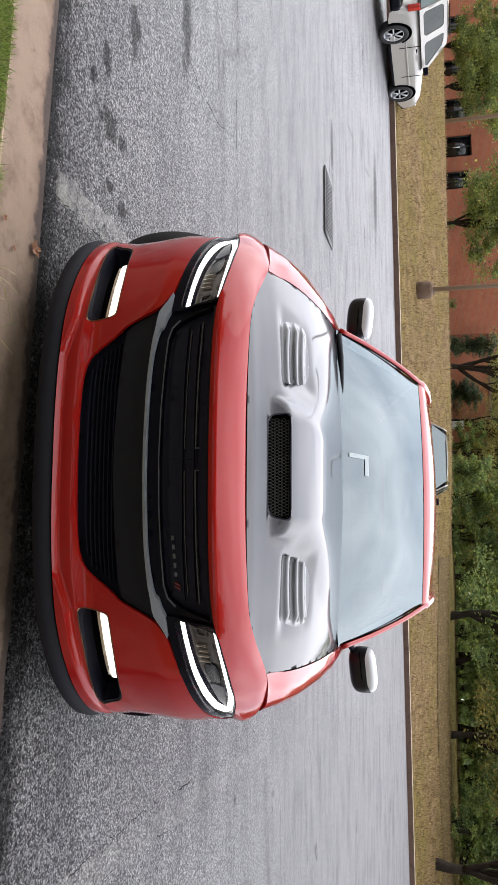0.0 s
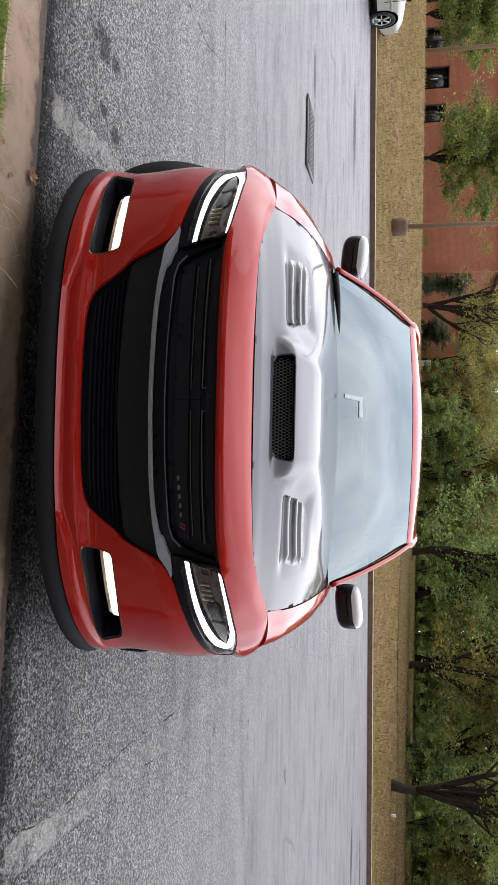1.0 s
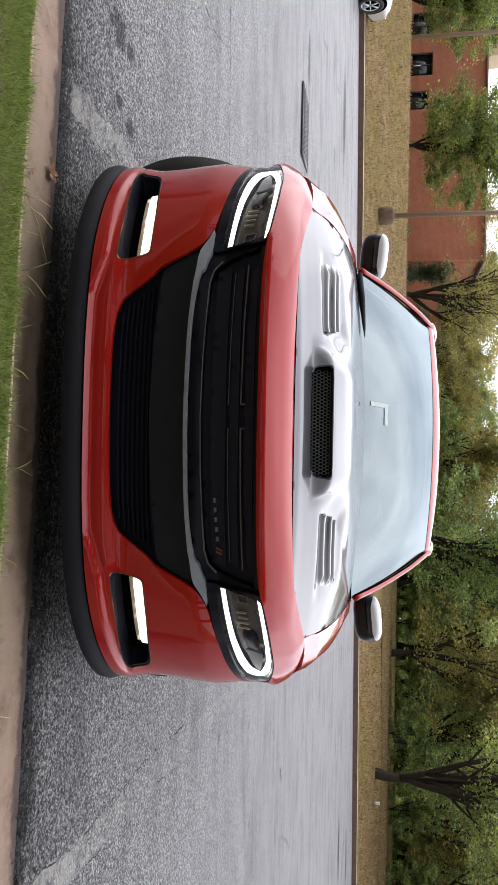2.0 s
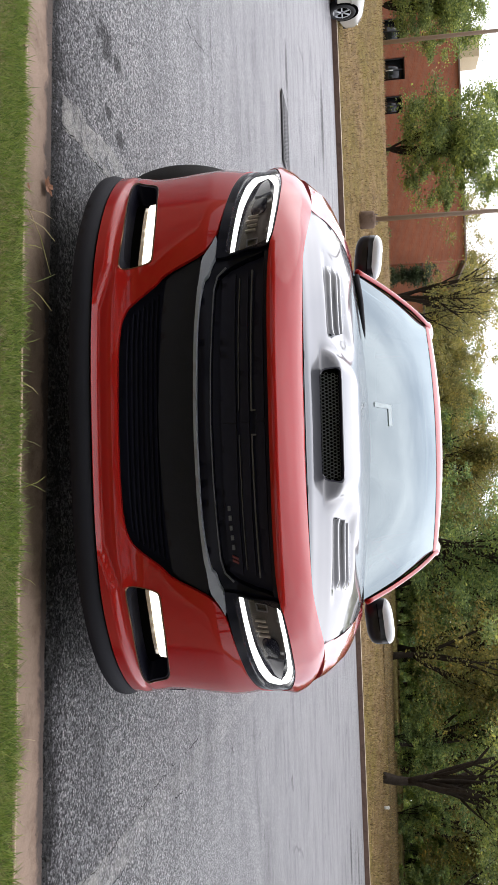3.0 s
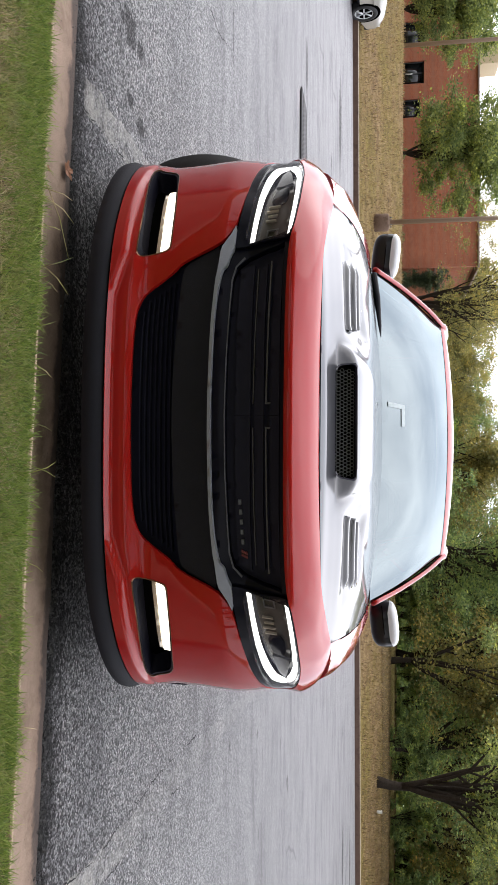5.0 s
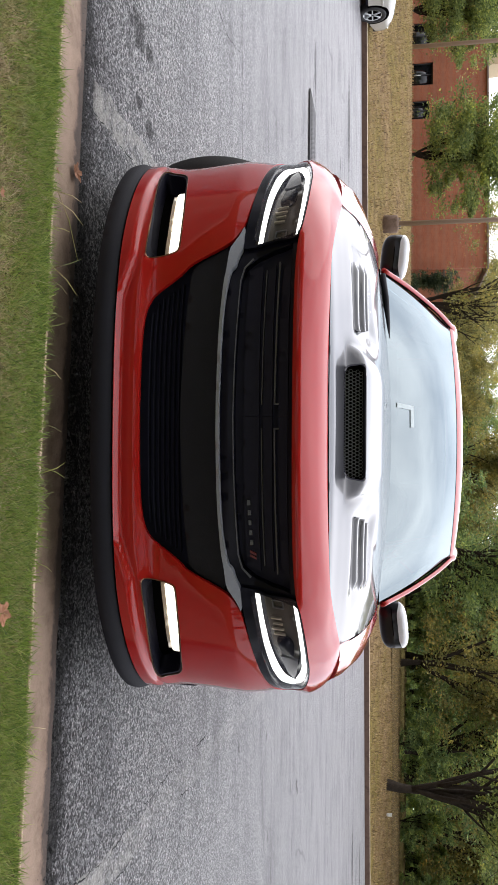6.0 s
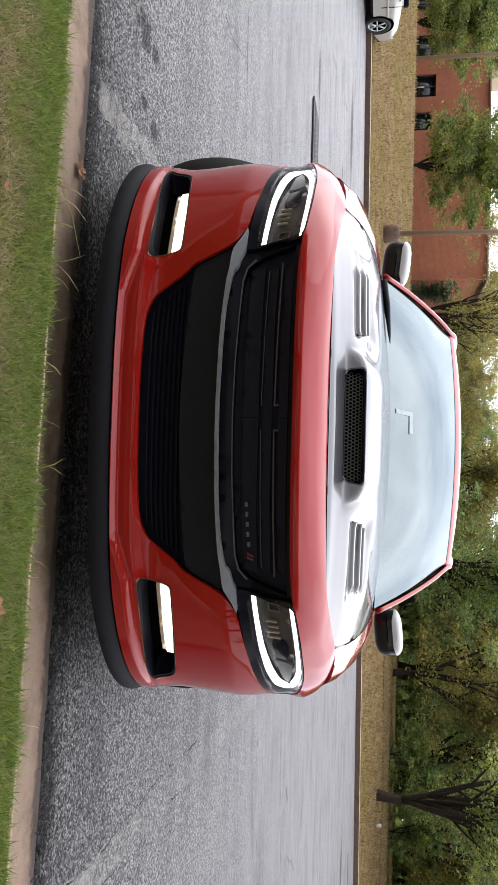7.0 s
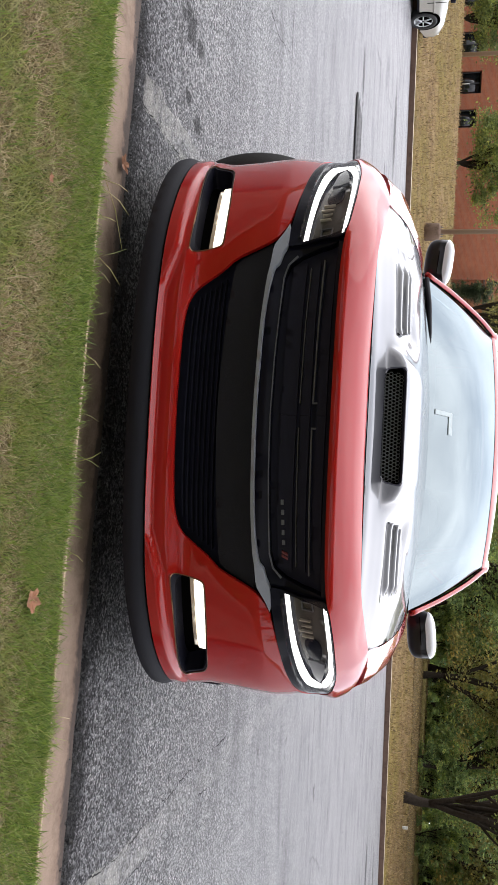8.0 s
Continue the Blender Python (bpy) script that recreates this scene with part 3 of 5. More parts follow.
# maker's word as plain blocks, and its red slashes
for i in range(5):
    x = .262 + i * .0315
    nose_part("badge_block", [(x, .637 + i * .002), (x + .015, .6375 + i * .002), (x + .015, .646 + i * .002), (x, .6455 + i * .002)], -.022, .008, BADGE_GREY, step=.03)
for i in range(2):
    x = .420 + i * .012
    nose_part("badge_slash", [(x, .645), (x + .008, .645), (x + .018, .664), (x + .010, .664)], -.022, .008, RED_BADGE, step=.03)
# lower intake: crash beam panel above, fine slats below
nose_part("crash_beam_panel", chaikin(mirrored([(0, .425), (.275, .437), (.43, .447), (.48, .455), (.53, .545), (.545, .566), (.42, .556), (.25, .546), (0, .540)]), 1, .2), -.016, .03, MATT_BLACK)
for i in range(7):
    z = .318 + i * .016
    w = float(np.interp(z, [.31, .335, .42], [.32, .375, .44]))
    nose_part("intake_slat", mirrored([(0, z), (w * .7, z + .002), (w, z + .006), (w, z + .0085), (w * .7, z + .0045), (0, z + .0025)]), -.035, .03, CAVITY_NET, step=.05)
# air dam under the bumper


def dam_at(u, v, off):
    x, y, z = nose_at(u, .224, off + .012)
    k = (.222 - v) / .10
    grow = .02 * math.sin(k * math.pi) + .004 * k
    x2, y2, _ = nose_at(u, .224, off - .004 + grow - .03 * k * k)
    return x2, y2, v


part("air_dam_blade", sheet_mesh([(-ARC * .985, .222), (ARC * .985, .222), (ARC * .985, .175), (ARC * .93, .165), (0, .158), (-ARC * .93, .165), (-ARC * .985, .175)][::-1], dam_at, 0, .012, (), .02),
     MATT_BLACK, car, "matt black chin spoiler blade")

# lamps
DRL_LOW = [(.560, .656), (.65, .663), (.75, .672), (.84, .687), (.890, .706), (.911, .733), (.906, .757), (.884, .755), (.868, .726), (.825, .709), (.745, .690), (.65, .678), (.560, .670)]
DRL_HIGH = [(.566, .788), (.568, .777), (.68, .789), (.75, .793), (.812, .791), (.846, .777), (.874, .760), (.897, .762), (.889, .770), (.856, .794), (.82, .807), (.75, .807), (.68, .802)]
LAMP_BROWN = plain("smoked_lamp_housing", (.030, .026, .024), .3, .4)
for s in (1, -1):
    side = (lambda p: p) if s > 0 else flipped
    lamp = nose_part("headlamp", side(LAMP), -.055, 0, GLOSS_BLACK, label="lit headlamp with a white running-light loop in a black housing")
    nose_part("lamp_rim", side(LAMP), -.004, .05, GLOSS_BLACK, lamp, holes=(side(chaikin([(.548, .645), (.65, .652), (.77, .664), (.865, .684), (.915, .71), (.91, .74), (.875, .785), (.825, .813), (.70, .809), (.60, .797), (.562, .786), (.566, .72)], 1, .12)),))
    nose_part("running_light", side(DRL_LOW), -.018, .006, LAMP_WHITE, lamp, "lit lower running-light bar", step=.03)
    nose_part("running_light", side(DRL_HIGH), -.018, .006, LAMP_WHITE, lamp, "lit upper running-light bar", step=.03)
    nose_part("lamp_end_reflector", side([(.80, .722), (.862, .735), (.884, .750), (.872, .758), (.84, .770), (.80, .778)]), -.026, .01, BAR_GREY, lamp, "grey end reflector", step=.02)
    nose_part("lamp_bezel", side([(.565, .680), (.65, .688), (.74, .700), (.82, .720), (.85, .738), (.84, .762), (.80, .780), (.74, .786), (.68, .782), (.572, .766)]), -.036, .02, LAMP_BROWN, lamp)
    for k in range(4):
        x = .65 + k * .019
        nose_part("reflector_rib", side([(x, .700 + .006 * (k % 2)), (x + .003, .700 + .006 * (k % 2)), (x + .005, .735 + .003 * k), (x + .002, .735 + .003 * k)]), -.027, .01, FOG_REFLECTOR, lamp, step=.05)
    nose_part("lamp_frame", side([(.585, .705), (.615, .708), (.617, .745), (.587, .742)]), -.029, .01, BAR_GREY, lamp, holes=(side([(.589, .709), (.611, .712), (.613, .741), (.591, .738)]),), step=.03)
    nose_part("projector", side(chaikin([(.72, .712), (.76, .716), (.800, .732), (.795, .765), (.74, .772), (.715, .757)], 2, .25)), -.030, .012, GLOSS_BLACK, lamp, "dark projector lens")
    nose_part("lens", side(chaikin([(.545, .642), (.65, .650), (.77, .662), (.87, .682), (.92, .71), (.915, .742), (.88, .788), (.826, .816), (.70, .812), (.60, .80), (.558, .789), (.562, .72)], 1, .12)), -.001, 0, LENS, lamp).visible_shadow = False
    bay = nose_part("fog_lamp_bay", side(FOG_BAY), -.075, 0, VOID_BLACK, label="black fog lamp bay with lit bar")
    nose_part("fog_lamp_wall", side(FOG_BAY), -.002, .075, SATIN_BLACK, bay, holes=(side([(x, z) for x, z in chaikin([(.508, .313), (.63, .309), (.75, .302), (.845, .290), (.858, .30), (.853, .357), (.828, .379), (.70, .399), (.548, .404), (.53, .395)], 2, .2)]),))
    nose_part("fog_lamp", side(chaikin([(.532, .366), (.60, .366), (.70, .363), (.785, .357), (.790, .383), (.70, .397), (.66, .400), (.545, .404)], 1, .12)), -.02, .05, FOG_WHITE, bay, "lit warm white fog lamp bar")
    nose_part("fog_reflector", side([(.528, .352), (.62, .352), (.78, .344), (.784, .354), (.62, .3635), (.532, .3645)]), -.026, .02, FOG_REFLECTOR, bay, "pale warm reflector strip")
    nose_part("fog_lamp_rim", side(FOG_BAY), .0015, .004, FOG_RIM, bay, "thin bronze rim", holes=(side([(.69 + (x - .69) * .985, .352 + (z - .352) * .955) for x, z in FOG_BAY]),))

# bonnet: height over the ground
BONNET = [(.08, .874), (.15, .889), (.22, .903), (.30, .921), (.43, .950), (.66, .992), (.9, 1.022), (1.2, 1.047), (1.5, 1.056)]
_bon = smooth_table(BONNET, 12)


def bonnet_at(x, y, off=0.0):
    a = abs(x)
    z = float(np.interp(y, _bon[:, 0], _bon[:, 1])) - .036 * (a / .78) ** 4 + .006 * float(ss(.1, .16, y)) * (1 - a / .8)
    rise = float(ss(.290, .364, y)) if a < .25 else float(ss(.26, .50, y))
    back = float(ss(.5, 1.15, y))
    z += (.052 - .026 * back) * rise * float(1 - ss(.185 - .1 * back, .33 + .33 * back, a))
    # shallow flutes round the heat vents
    z -= .010 * float(ss(.30, .36, a) * (1 - ss(.56, .66, a)) * ss(.38, .46, y) * (1 - ss(.68, .80, y)))
    return x, y, z + off


HOOD_HALF = [(0, .106), (.15, .107), (.3, .112), (.45, .129), (.537, .152), (.616, .206), (.695, .287), (.755, .341), (.764, .45), (.783, .7), (.795, 1.0), (.800, 1.3), (.795, 1.45), (.70, 1.40), (.5, 1.305), (.25, 1.225), (0, 1.205)]
SCOOP = chaikin([(-.165, .276), (0, .274), (.165, .276), (.192, .304), (.203, .352), (.19, .366), (0, .360), (-.19, .366), (-.203, .352), (-.192, .304)], 1, .15)
VENT = chaikin([(.318, .425), (.40, .405), (.52, .405), (.575, .425), (.615, .60), (.61, .70), (.56, .74), (.42, .74), (.375, .70)], 2, .2)


# louvres: where each begins, its height, its inner and its outer end
LOUVRES = ((.432, .015, .355, .600), (.520, .018, .380, .612), (.605, .013, .405, .620))


def vent_sweep(a):
    """The louvres curve back towards their outer ends."""
    return .045 * max(0.0, (a - .40) / .2) ** 2


def vent_at(x, y, off=0.0):
    """Louvres in the vent panel: each climbs steeply, then falls back to the bonnet."""
    px, py, z = bonnet_at(x, y)
    a = abs(x)
    lift = 0.0
    for y0, hgt, ins, outs in LOUVRES:
        k = y - y0 - vent_sweep(a)
        lip = ins - .055 * min(1, max(0, k / .018))
        lift = max(lift, hgt * float(ss(0, .018, k)) * float(1 - ss(.028, .095, k)) * float(ss(lip, lip + .010, a) * (1 - ss(outs - .05, outs, a))))
    fade = 1
    return px, py, z + lift * fade + off


hood = part("bonnet", sheet_mesh(mirrored(HOOD_HALF), bonnet_at, 0, .008, (SCOOP, VENT, flipped(VENT)), .016), BLACK_HOOD, car, "gloss black bonnet with centre scoop and heat vents")
part("bonnet_gap", sheet_mesh(mirrored([(x * 1.02, y - .016 if i < 9 else y) for i, (x, y) in enumerate(HOOD_HALF)]), lambda x, y, o: (x, y, bonnet_at(x, y)[2] - .018 - (.03 if abs(x) < .25 and .2 < y < .5 else 0)), 0, 0, (), .06), VOID_BLACK, car)


_path = []
for h in (-1, 1):
    leg = [(h * x, y) for x, y in HOOD_HALF[:12]]
    _path += leg[::-1] if h < 0 else leg[1:]
_path = smooth_table([bonnet_at(x * 1.004, y - .004) for x, y in _path], 5)
part("bonnet_seal", tube([(x, y, z + .0035 * (1 if abs(x) < .72 else .3)) for x, y, z in _path], [.0018 if abs(x) < .72 else .0016 for x, y, z in _path], 6), VOID_BLACK, car, "black shut line round the bonnet")


# scoop: throat and honeycomb
def throat_at(u, v, off):
    """u across, v 0 at the lower lip to 1 at the upper."""
    return u, .296 + .060 * v + off, .905 + .062 * v


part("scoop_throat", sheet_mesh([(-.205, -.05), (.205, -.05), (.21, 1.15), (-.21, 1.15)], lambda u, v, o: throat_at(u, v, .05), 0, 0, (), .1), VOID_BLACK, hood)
_h = ([], [])
for row in range(6):
    for col in range(30):
        cx, cz = -.176 + .0122 * col + (.0061 if row % 2 else 0), .916 + .0115 * row
        if abs(cx) > .186:
            continue
        ring = []
        for k in range(6):
            w = math.pi / 3 * k + math.pi / 6
            for r in (.0070, .0057):
                ring.append((cx + r * math.cos(w), .318 + (cz - .905) * .85, cz + r * math.sin(w)))
        n = len(_h[0])
        _h[0].extend(ring)
        _h[1].extend([(n + 2 * k, n + 2 * ((k + 1) % 6), n + 2 * ((k + 1) % 6) + 1, n + 2 * k + 1) for k in range(6)])
part("honeycomb_mesh", _h, MESH_GREY, hood, "dark honeycomb scoop mesh")
part("scoop_lip", sheet_mesh(SCOOP, lambda x, y, o: bonnet_at(x, y, o), .0, .008, (chaikin([(-.161, .281), (0, .279), (.161, .281), (.187, .307), (.197, .346), (.185, .360), (0, .355), (-.185, .360), (-.197, .346), (-.187, .307)], 1, .15),), .02), GLOSS_BLACK, hood)
for s in (1, -1):
    part("vent_panel", sheet_mesh(VENT if s > 0 else flipped(VENT), vent_at, 0, .01, (), .005), VENT_PAINT, hood, "gloss black louvred heat vent panel")

# wings and flanks
WAIST = [(.20, .905), (.30, .952), (.45, .968), (.60, .972), (.70, .966), (.80, .950)]
EDGE = [(.30, .752, .902), (.338, .761, .905), (.45, .769, .924), (.7, .787, .959), (1.0, .799, .990), (1.3, .805, 1.011), (1.45, .812, 1.018), (2.0, .80, 1.02), (3.0, .80, 1.035), (3.9, .80, 1.06), (4.6, .78, 1.08), (5.0, .74, 1.07)]
_edge = smooth_table(EDGE, 10)


def flank_at(y, v, off=0.0):
    end = float(ss(4.55, 5.05, y)) * .16 + float(1 - ss(.38, .60, y)) * .012
    x0 = float(np.interp(min(v, .80), [r[0] for r in WAIST], [r[1] for r in WAIST])) - end - .016 * float((1 - ss(.55, .9, y)) * (1 - ss(.25, .5, v))) - .022 * float((1 - ss(.5, .85, y)) * ss(.62, .8, v)) - .012 * float(ss(1.4, 1.9, y) * (1 - ss(3.1, 3.6, y)))
    if v <= .80:
        return x0 + off, y, v
    ex, ez = float(np.interp(y, _edge[:, 0], _edge[:, 1])) - end * .6, float(np.interp(y, _edge[:, 0], _edge[:, 2]))
    w = (v - .80) / (TOP - .80)
    g, h = math.sin(w * math.pi / 2) ** .9, 1 - math.cos(w * math.pi / 2)
    crown = .026 * math.sin(math.pi * w) * float(ss(.36, .58, y) * (1 - .6 * ss(1.1, 1.7, y)))
    return x0 + (ex - x0) * h + off * (1 - w), y, .80 + (ez - .80) * g + off * w + crown


def arch(cy, r=.395, cz=.345):
    return [(cy + r * math.cos(a), cz + r * math.sin(a)) for a in np.linspace(0, math.pi, 25)]


AX1, AX2 = .975, 4.03
outline = [(.553, .205)] + [(AX1 - .395, .205)] + arch(AX1)[::-1] + [(AX1 + .395, .205), (AX2 - .395, .205)] + arch(AX2)[::-1] + [(AX2 + .395, .205), (4.9, .25), (5.03, .5), (5.03, .8), (5.03, TOP), (.342, TOP), (.385, .90), (.43, .86), (.49, .81), (.545, .77), (.56, .70), (.56, .45)]
for s in (1, -1):
    fn = (lambda y, v, o: flank_at(y, v, o)) if s > 0 else (lambda y, v, o: (-flank_at(y, v, o)[0], *flank_at(y, v, o)[1:]))
    part("body_side", sheet_mesh(outline, fn, 0, .03, (), .035), RED, car, "glossy red wing and doors")
    for cy in (AX1, AX2):
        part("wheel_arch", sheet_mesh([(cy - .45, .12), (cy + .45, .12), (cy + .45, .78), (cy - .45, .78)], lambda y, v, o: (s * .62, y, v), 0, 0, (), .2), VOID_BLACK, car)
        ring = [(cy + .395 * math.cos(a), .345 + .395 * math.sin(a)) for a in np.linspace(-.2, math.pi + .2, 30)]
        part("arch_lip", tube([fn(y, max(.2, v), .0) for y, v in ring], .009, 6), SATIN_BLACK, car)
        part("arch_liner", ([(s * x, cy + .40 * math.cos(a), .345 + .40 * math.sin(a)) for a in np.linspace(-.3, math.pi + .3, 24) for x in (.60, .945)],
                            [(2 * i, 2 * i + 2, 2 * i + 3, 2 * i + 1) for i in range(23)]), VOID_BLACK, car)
    # black strip added to draw the dark line past the bumper's edge
    part("arch_edge_strip", tube([(s * .955, .575, .205), (s * .972, .590, .26), (s * .978, .60, .34), (s * .968, .60, .42)], [.008, .013, .013, .006], 8), SATIN_BLACK, car)
    for y in (1.56, 2.78, 3.72):
        part("door_seam", tube([fn(y + .02 * math.sin(k), v, .001) for k, v in enumerate(np.linspace(.27, .94, 10))], .003, 5), VOID_BLACK, car)
    # glasshouse side
    sill = [(1.62, 1.03), (2.4, 1.04), (3.3, 1.06), (4.0, 1.09)]
    top = [(2.28, 1.41), (2.5, 1.445), (3.1, 1.44), (3.55, 1.36), (4.0, 1.10)]
    part("side_window", sheet_mesh(sill + top[::-1], lambda y, v, o: (s * (.795 - .42 * max(0, v - 1.03) - .02 + o), y, v), 0, .004, (), .08), SIDE_GLASS, car).visible_shadow = False
    rail = smooth_table([(.800, 1.475, 1.042), (.765, 1.72, 1.172), (.712, 2.0, 1.312), (.664, 2.22, 1.408), (.650, 2.40, 1.444), (.640, 2.6, 1.458), (.635, 2.9, 1.456), (.645, 3.3, 1.41), (.69, 3.75, 1.25), (.75, 4.15, 1.07)], 6)
    part("roof_rail", tube([(s * x, y, z) for x, y, z in rail], [.0135] * 20 + [.021] * (len(rail) - 20), 10), RED, car, "red windscreen pillar and roof edge")
    seal = smooth_table([(.783, 1.475, 1.047), (.748, 1.72, 1.176), (.696, 2.0, 1.314), (.648, 2.222, 1.409)], 6)
    part("screen_seal", tube([(s * x, y, z) for x, y, z in seal], .0035, 8), VOID_BLACK, car)
    part("centre_pillar", tube([(s * .78, 2.8, 1.03), (s * .64, 2.85, 1.44)], .03, 8), SATIN_BLACK, car)

# floor, rear and roof
part("underbody", box(0, 2.7, .19, 1.72, 4.3, .05), VOID_BLACK, car)
part("engine_bay", box(0, .70, .50, 1.18, .80, .55), VOID_BLACK, car)


def rear_at(u, v, off=0.0):
    return u, 5.03 - .10 * (u / .8) ** 2 + .02 * math.sin(v * 9) + off, v


part("rear_bumper", sheet_mesh([(-.80, .24), (.80, .24), (.79, .8), (.72, 1.07), (-.72, 1.07), (-.79, .8)], rear_at, 0, -.02, (), .06), RED, car)
part("tail_lamp_band", sheet_mesh([(-.76, .84), (.76, .84), (.74, .96), (-.74, .96)], lambda u, v, o: rear_at(u, v, .012), 0, 0, (), .06), TAIL_RED, car)
part("boot_lid", sheet_mesh([(-.74, 4.12), (.74, 4.12), (.74, 4.95), (-.74, 4.95)], lambda x, y, o: (x, y, 1.075 - .03 * (x / .74) ** 2 + .02 * (y - 4.1) + o), 0, .02, (), .06), RED, car)


def loft(name, bottom, topc, bulge, material, n=24, k=12, label=""):
    """A pane between a lower and an upper curve, each three points: left end is the mirror of the right."""
    verts, faces = [], []
    for j in range(k + 1):
        t = j / k
        for i in range(n + 1):
            s = 2 * i / n - 1
            a = [bottom[0][c] + (bottom[1][c] - bottom[0][c]) * s * s for c in (1, 2)]
            b = [topc[0][c] + (topc[1][c] - topc[0][c]) * s * s for c in (1, 2)]
            x = s * (bottom[1][0] + (topc[1][0] - bottom[1][0]) * t)
            verts.append((x, a[0] + (b[0] - a[0]) * t, a[1] + (b[1] - a[1]) * t + bulge * math.sin(math.pi * t) * (1 - .5 * s * s)))
    for j in range(k):
        for i in range(n):
            q = j * (n + 1) + i
            faces.append((q, q + 1, q + n + 2, q + n + 1))
    return part(name, (verts, faces), material, car, label)


loft("windscreen", ((0, 1.13, 1.036), (.80, 1.435, 1.020)), ((0, 2.05, 1.432), (.648, 2.235, 1.408)), .030, SCREEN_GLASS, 32, 16, "raked windscreen mirroring the cloudy sky").visible_shadow = False
_rv, _rf = [], []
for j in range(21):
    t = j / 20
    for i in range(25):
        s = 2 * i / 24 - 1
        y = 2.058 + .185 * s * s + (3.28 + .06 * s * s - 2.058 - .185 * s * s) * t ** 1.3
        zc = float(np.interp(y - .185 * s * s * (1 - t), [2.058, 2.09, 2.15, 2.3, 2.5, 2.8, 3.3], [1.436, 1.456, 1.474, 1.490, 1.499, 1.499, 1.462]))
        _rv.append((s * (.652 - .012 * t), y, zc - (.025 + .022 * min(1, 3 * t)) * s * s))
for j in range(20):
    for i in range(24):
        q = j * 25 + i
        _rf.append((q, q + 1, q + 26, q + 25))
part("roof", (_rv, _rf), RED, car, "glossy red roof")
loft("rear_window", ((0, 4.10, 1.085), (.74, 4.12, 1.075)), ((0, 3.25, 1.458), (.64, 3.35, 1.415)), .02, SIDE_GLASS, 20, 10).visible_shadow = False
part("screen_base_seal", tube([(.795 * s, 1.128 + .303 * s * s, 1.039 - .016 * s * s) for s in np.linspace(-1, 1, 25)], .0035, 6), VOID_BLACK, car, "black rubber seal under the windscreen")
part("cowl", sheet_mesh(mirrored([(0, 1.19), (.25, 1.205), (.5, 1.285), (.70, 1.37), (.81, 1.42), (.81, 1.52), (.5, 1.40), (0, 1.25)]), lambda x, y, o: (x, y, 1.030 - .025 * (abs(x) / .8) ** 2 + o), 0, .02, (), .04), SATIN_BLACK, car)
part("wiper", tube([(-.77, 1.43, 1.040), (-.64, 1.375, 1.056), (-.50, 1.325, 1.064), (-.40, 1.295, 1.066)], [.013, .013, .011, .007], 8), MATT_BLACK, car)

# pale patch painted on the glass for a reflection seen in it
SCREEN_REFLECT = plain("pale_glass_reflection", (.33, .385, .395), .5, var=.15)


def on_screen(s, t, off):
    """A place on the windscreen: s across from -1 to 1, t from its base to its top."""
    y0, z0, y1, z1 = 1.13 + .305 * s * s, 1.036 - .016 * s * s, 2.05 + .185 * s * s, 1.432 - .024 * s * s
    return s * (.80 - .152 * t), y0 + (y1 - y0) * t - .4 * off, z0 + (z1 - z0) * t + .030 * math.sin(math.pi * t) * (1 - .5 * s * s) + .9 * off


part("screen_reflection", sheet_mesh([(-.185, .14), (-.185, .31), (-.05, .31), (-.05, .275), (-.158, .275), (-.158, .14)][::-1], on_screen, .003, .002, (), .02), SCREEN_REFLECT, car, "pale reflection painted on the windscreen")

# cabin
part("dashboard", box(0, 1.72, .96, 1.40, .50, .16, .05), CABIN, car)
part("cabin_floor", box(0, 2.9, .42, 1.5, 2.4, .05), CABIN, car)
part("rear_shelf", box(0, 3.9, 1.0, 1.3, .45, .05), CABIN, car)
for x in (-.37, .37):
    part("seat_back", box(x, 2.75, .85, .48, .16, .55, .05), CABIN, car)
    part("headrest", box(x, 2.80, 1.20, .26, .10, .17, .04), CABIN, car)
    part("rear_seat_back", box(x, 3.62, .82, .60, .16, .50, .05), CABIN, car)
part("steering_wheel", tube([(.37 + .18 * math.cos(a), 2.10 + .06 * math.sin(a), 1.0 + .17 * math.sin(a)) for a in np.linspace(0, 2 * math.pi, 25)], .014, 8), CABIN, car)
part("inside_mirror", box(0, 2.13, 1.335, .24, .03, .065, .012), SATIN_BLACK, car)

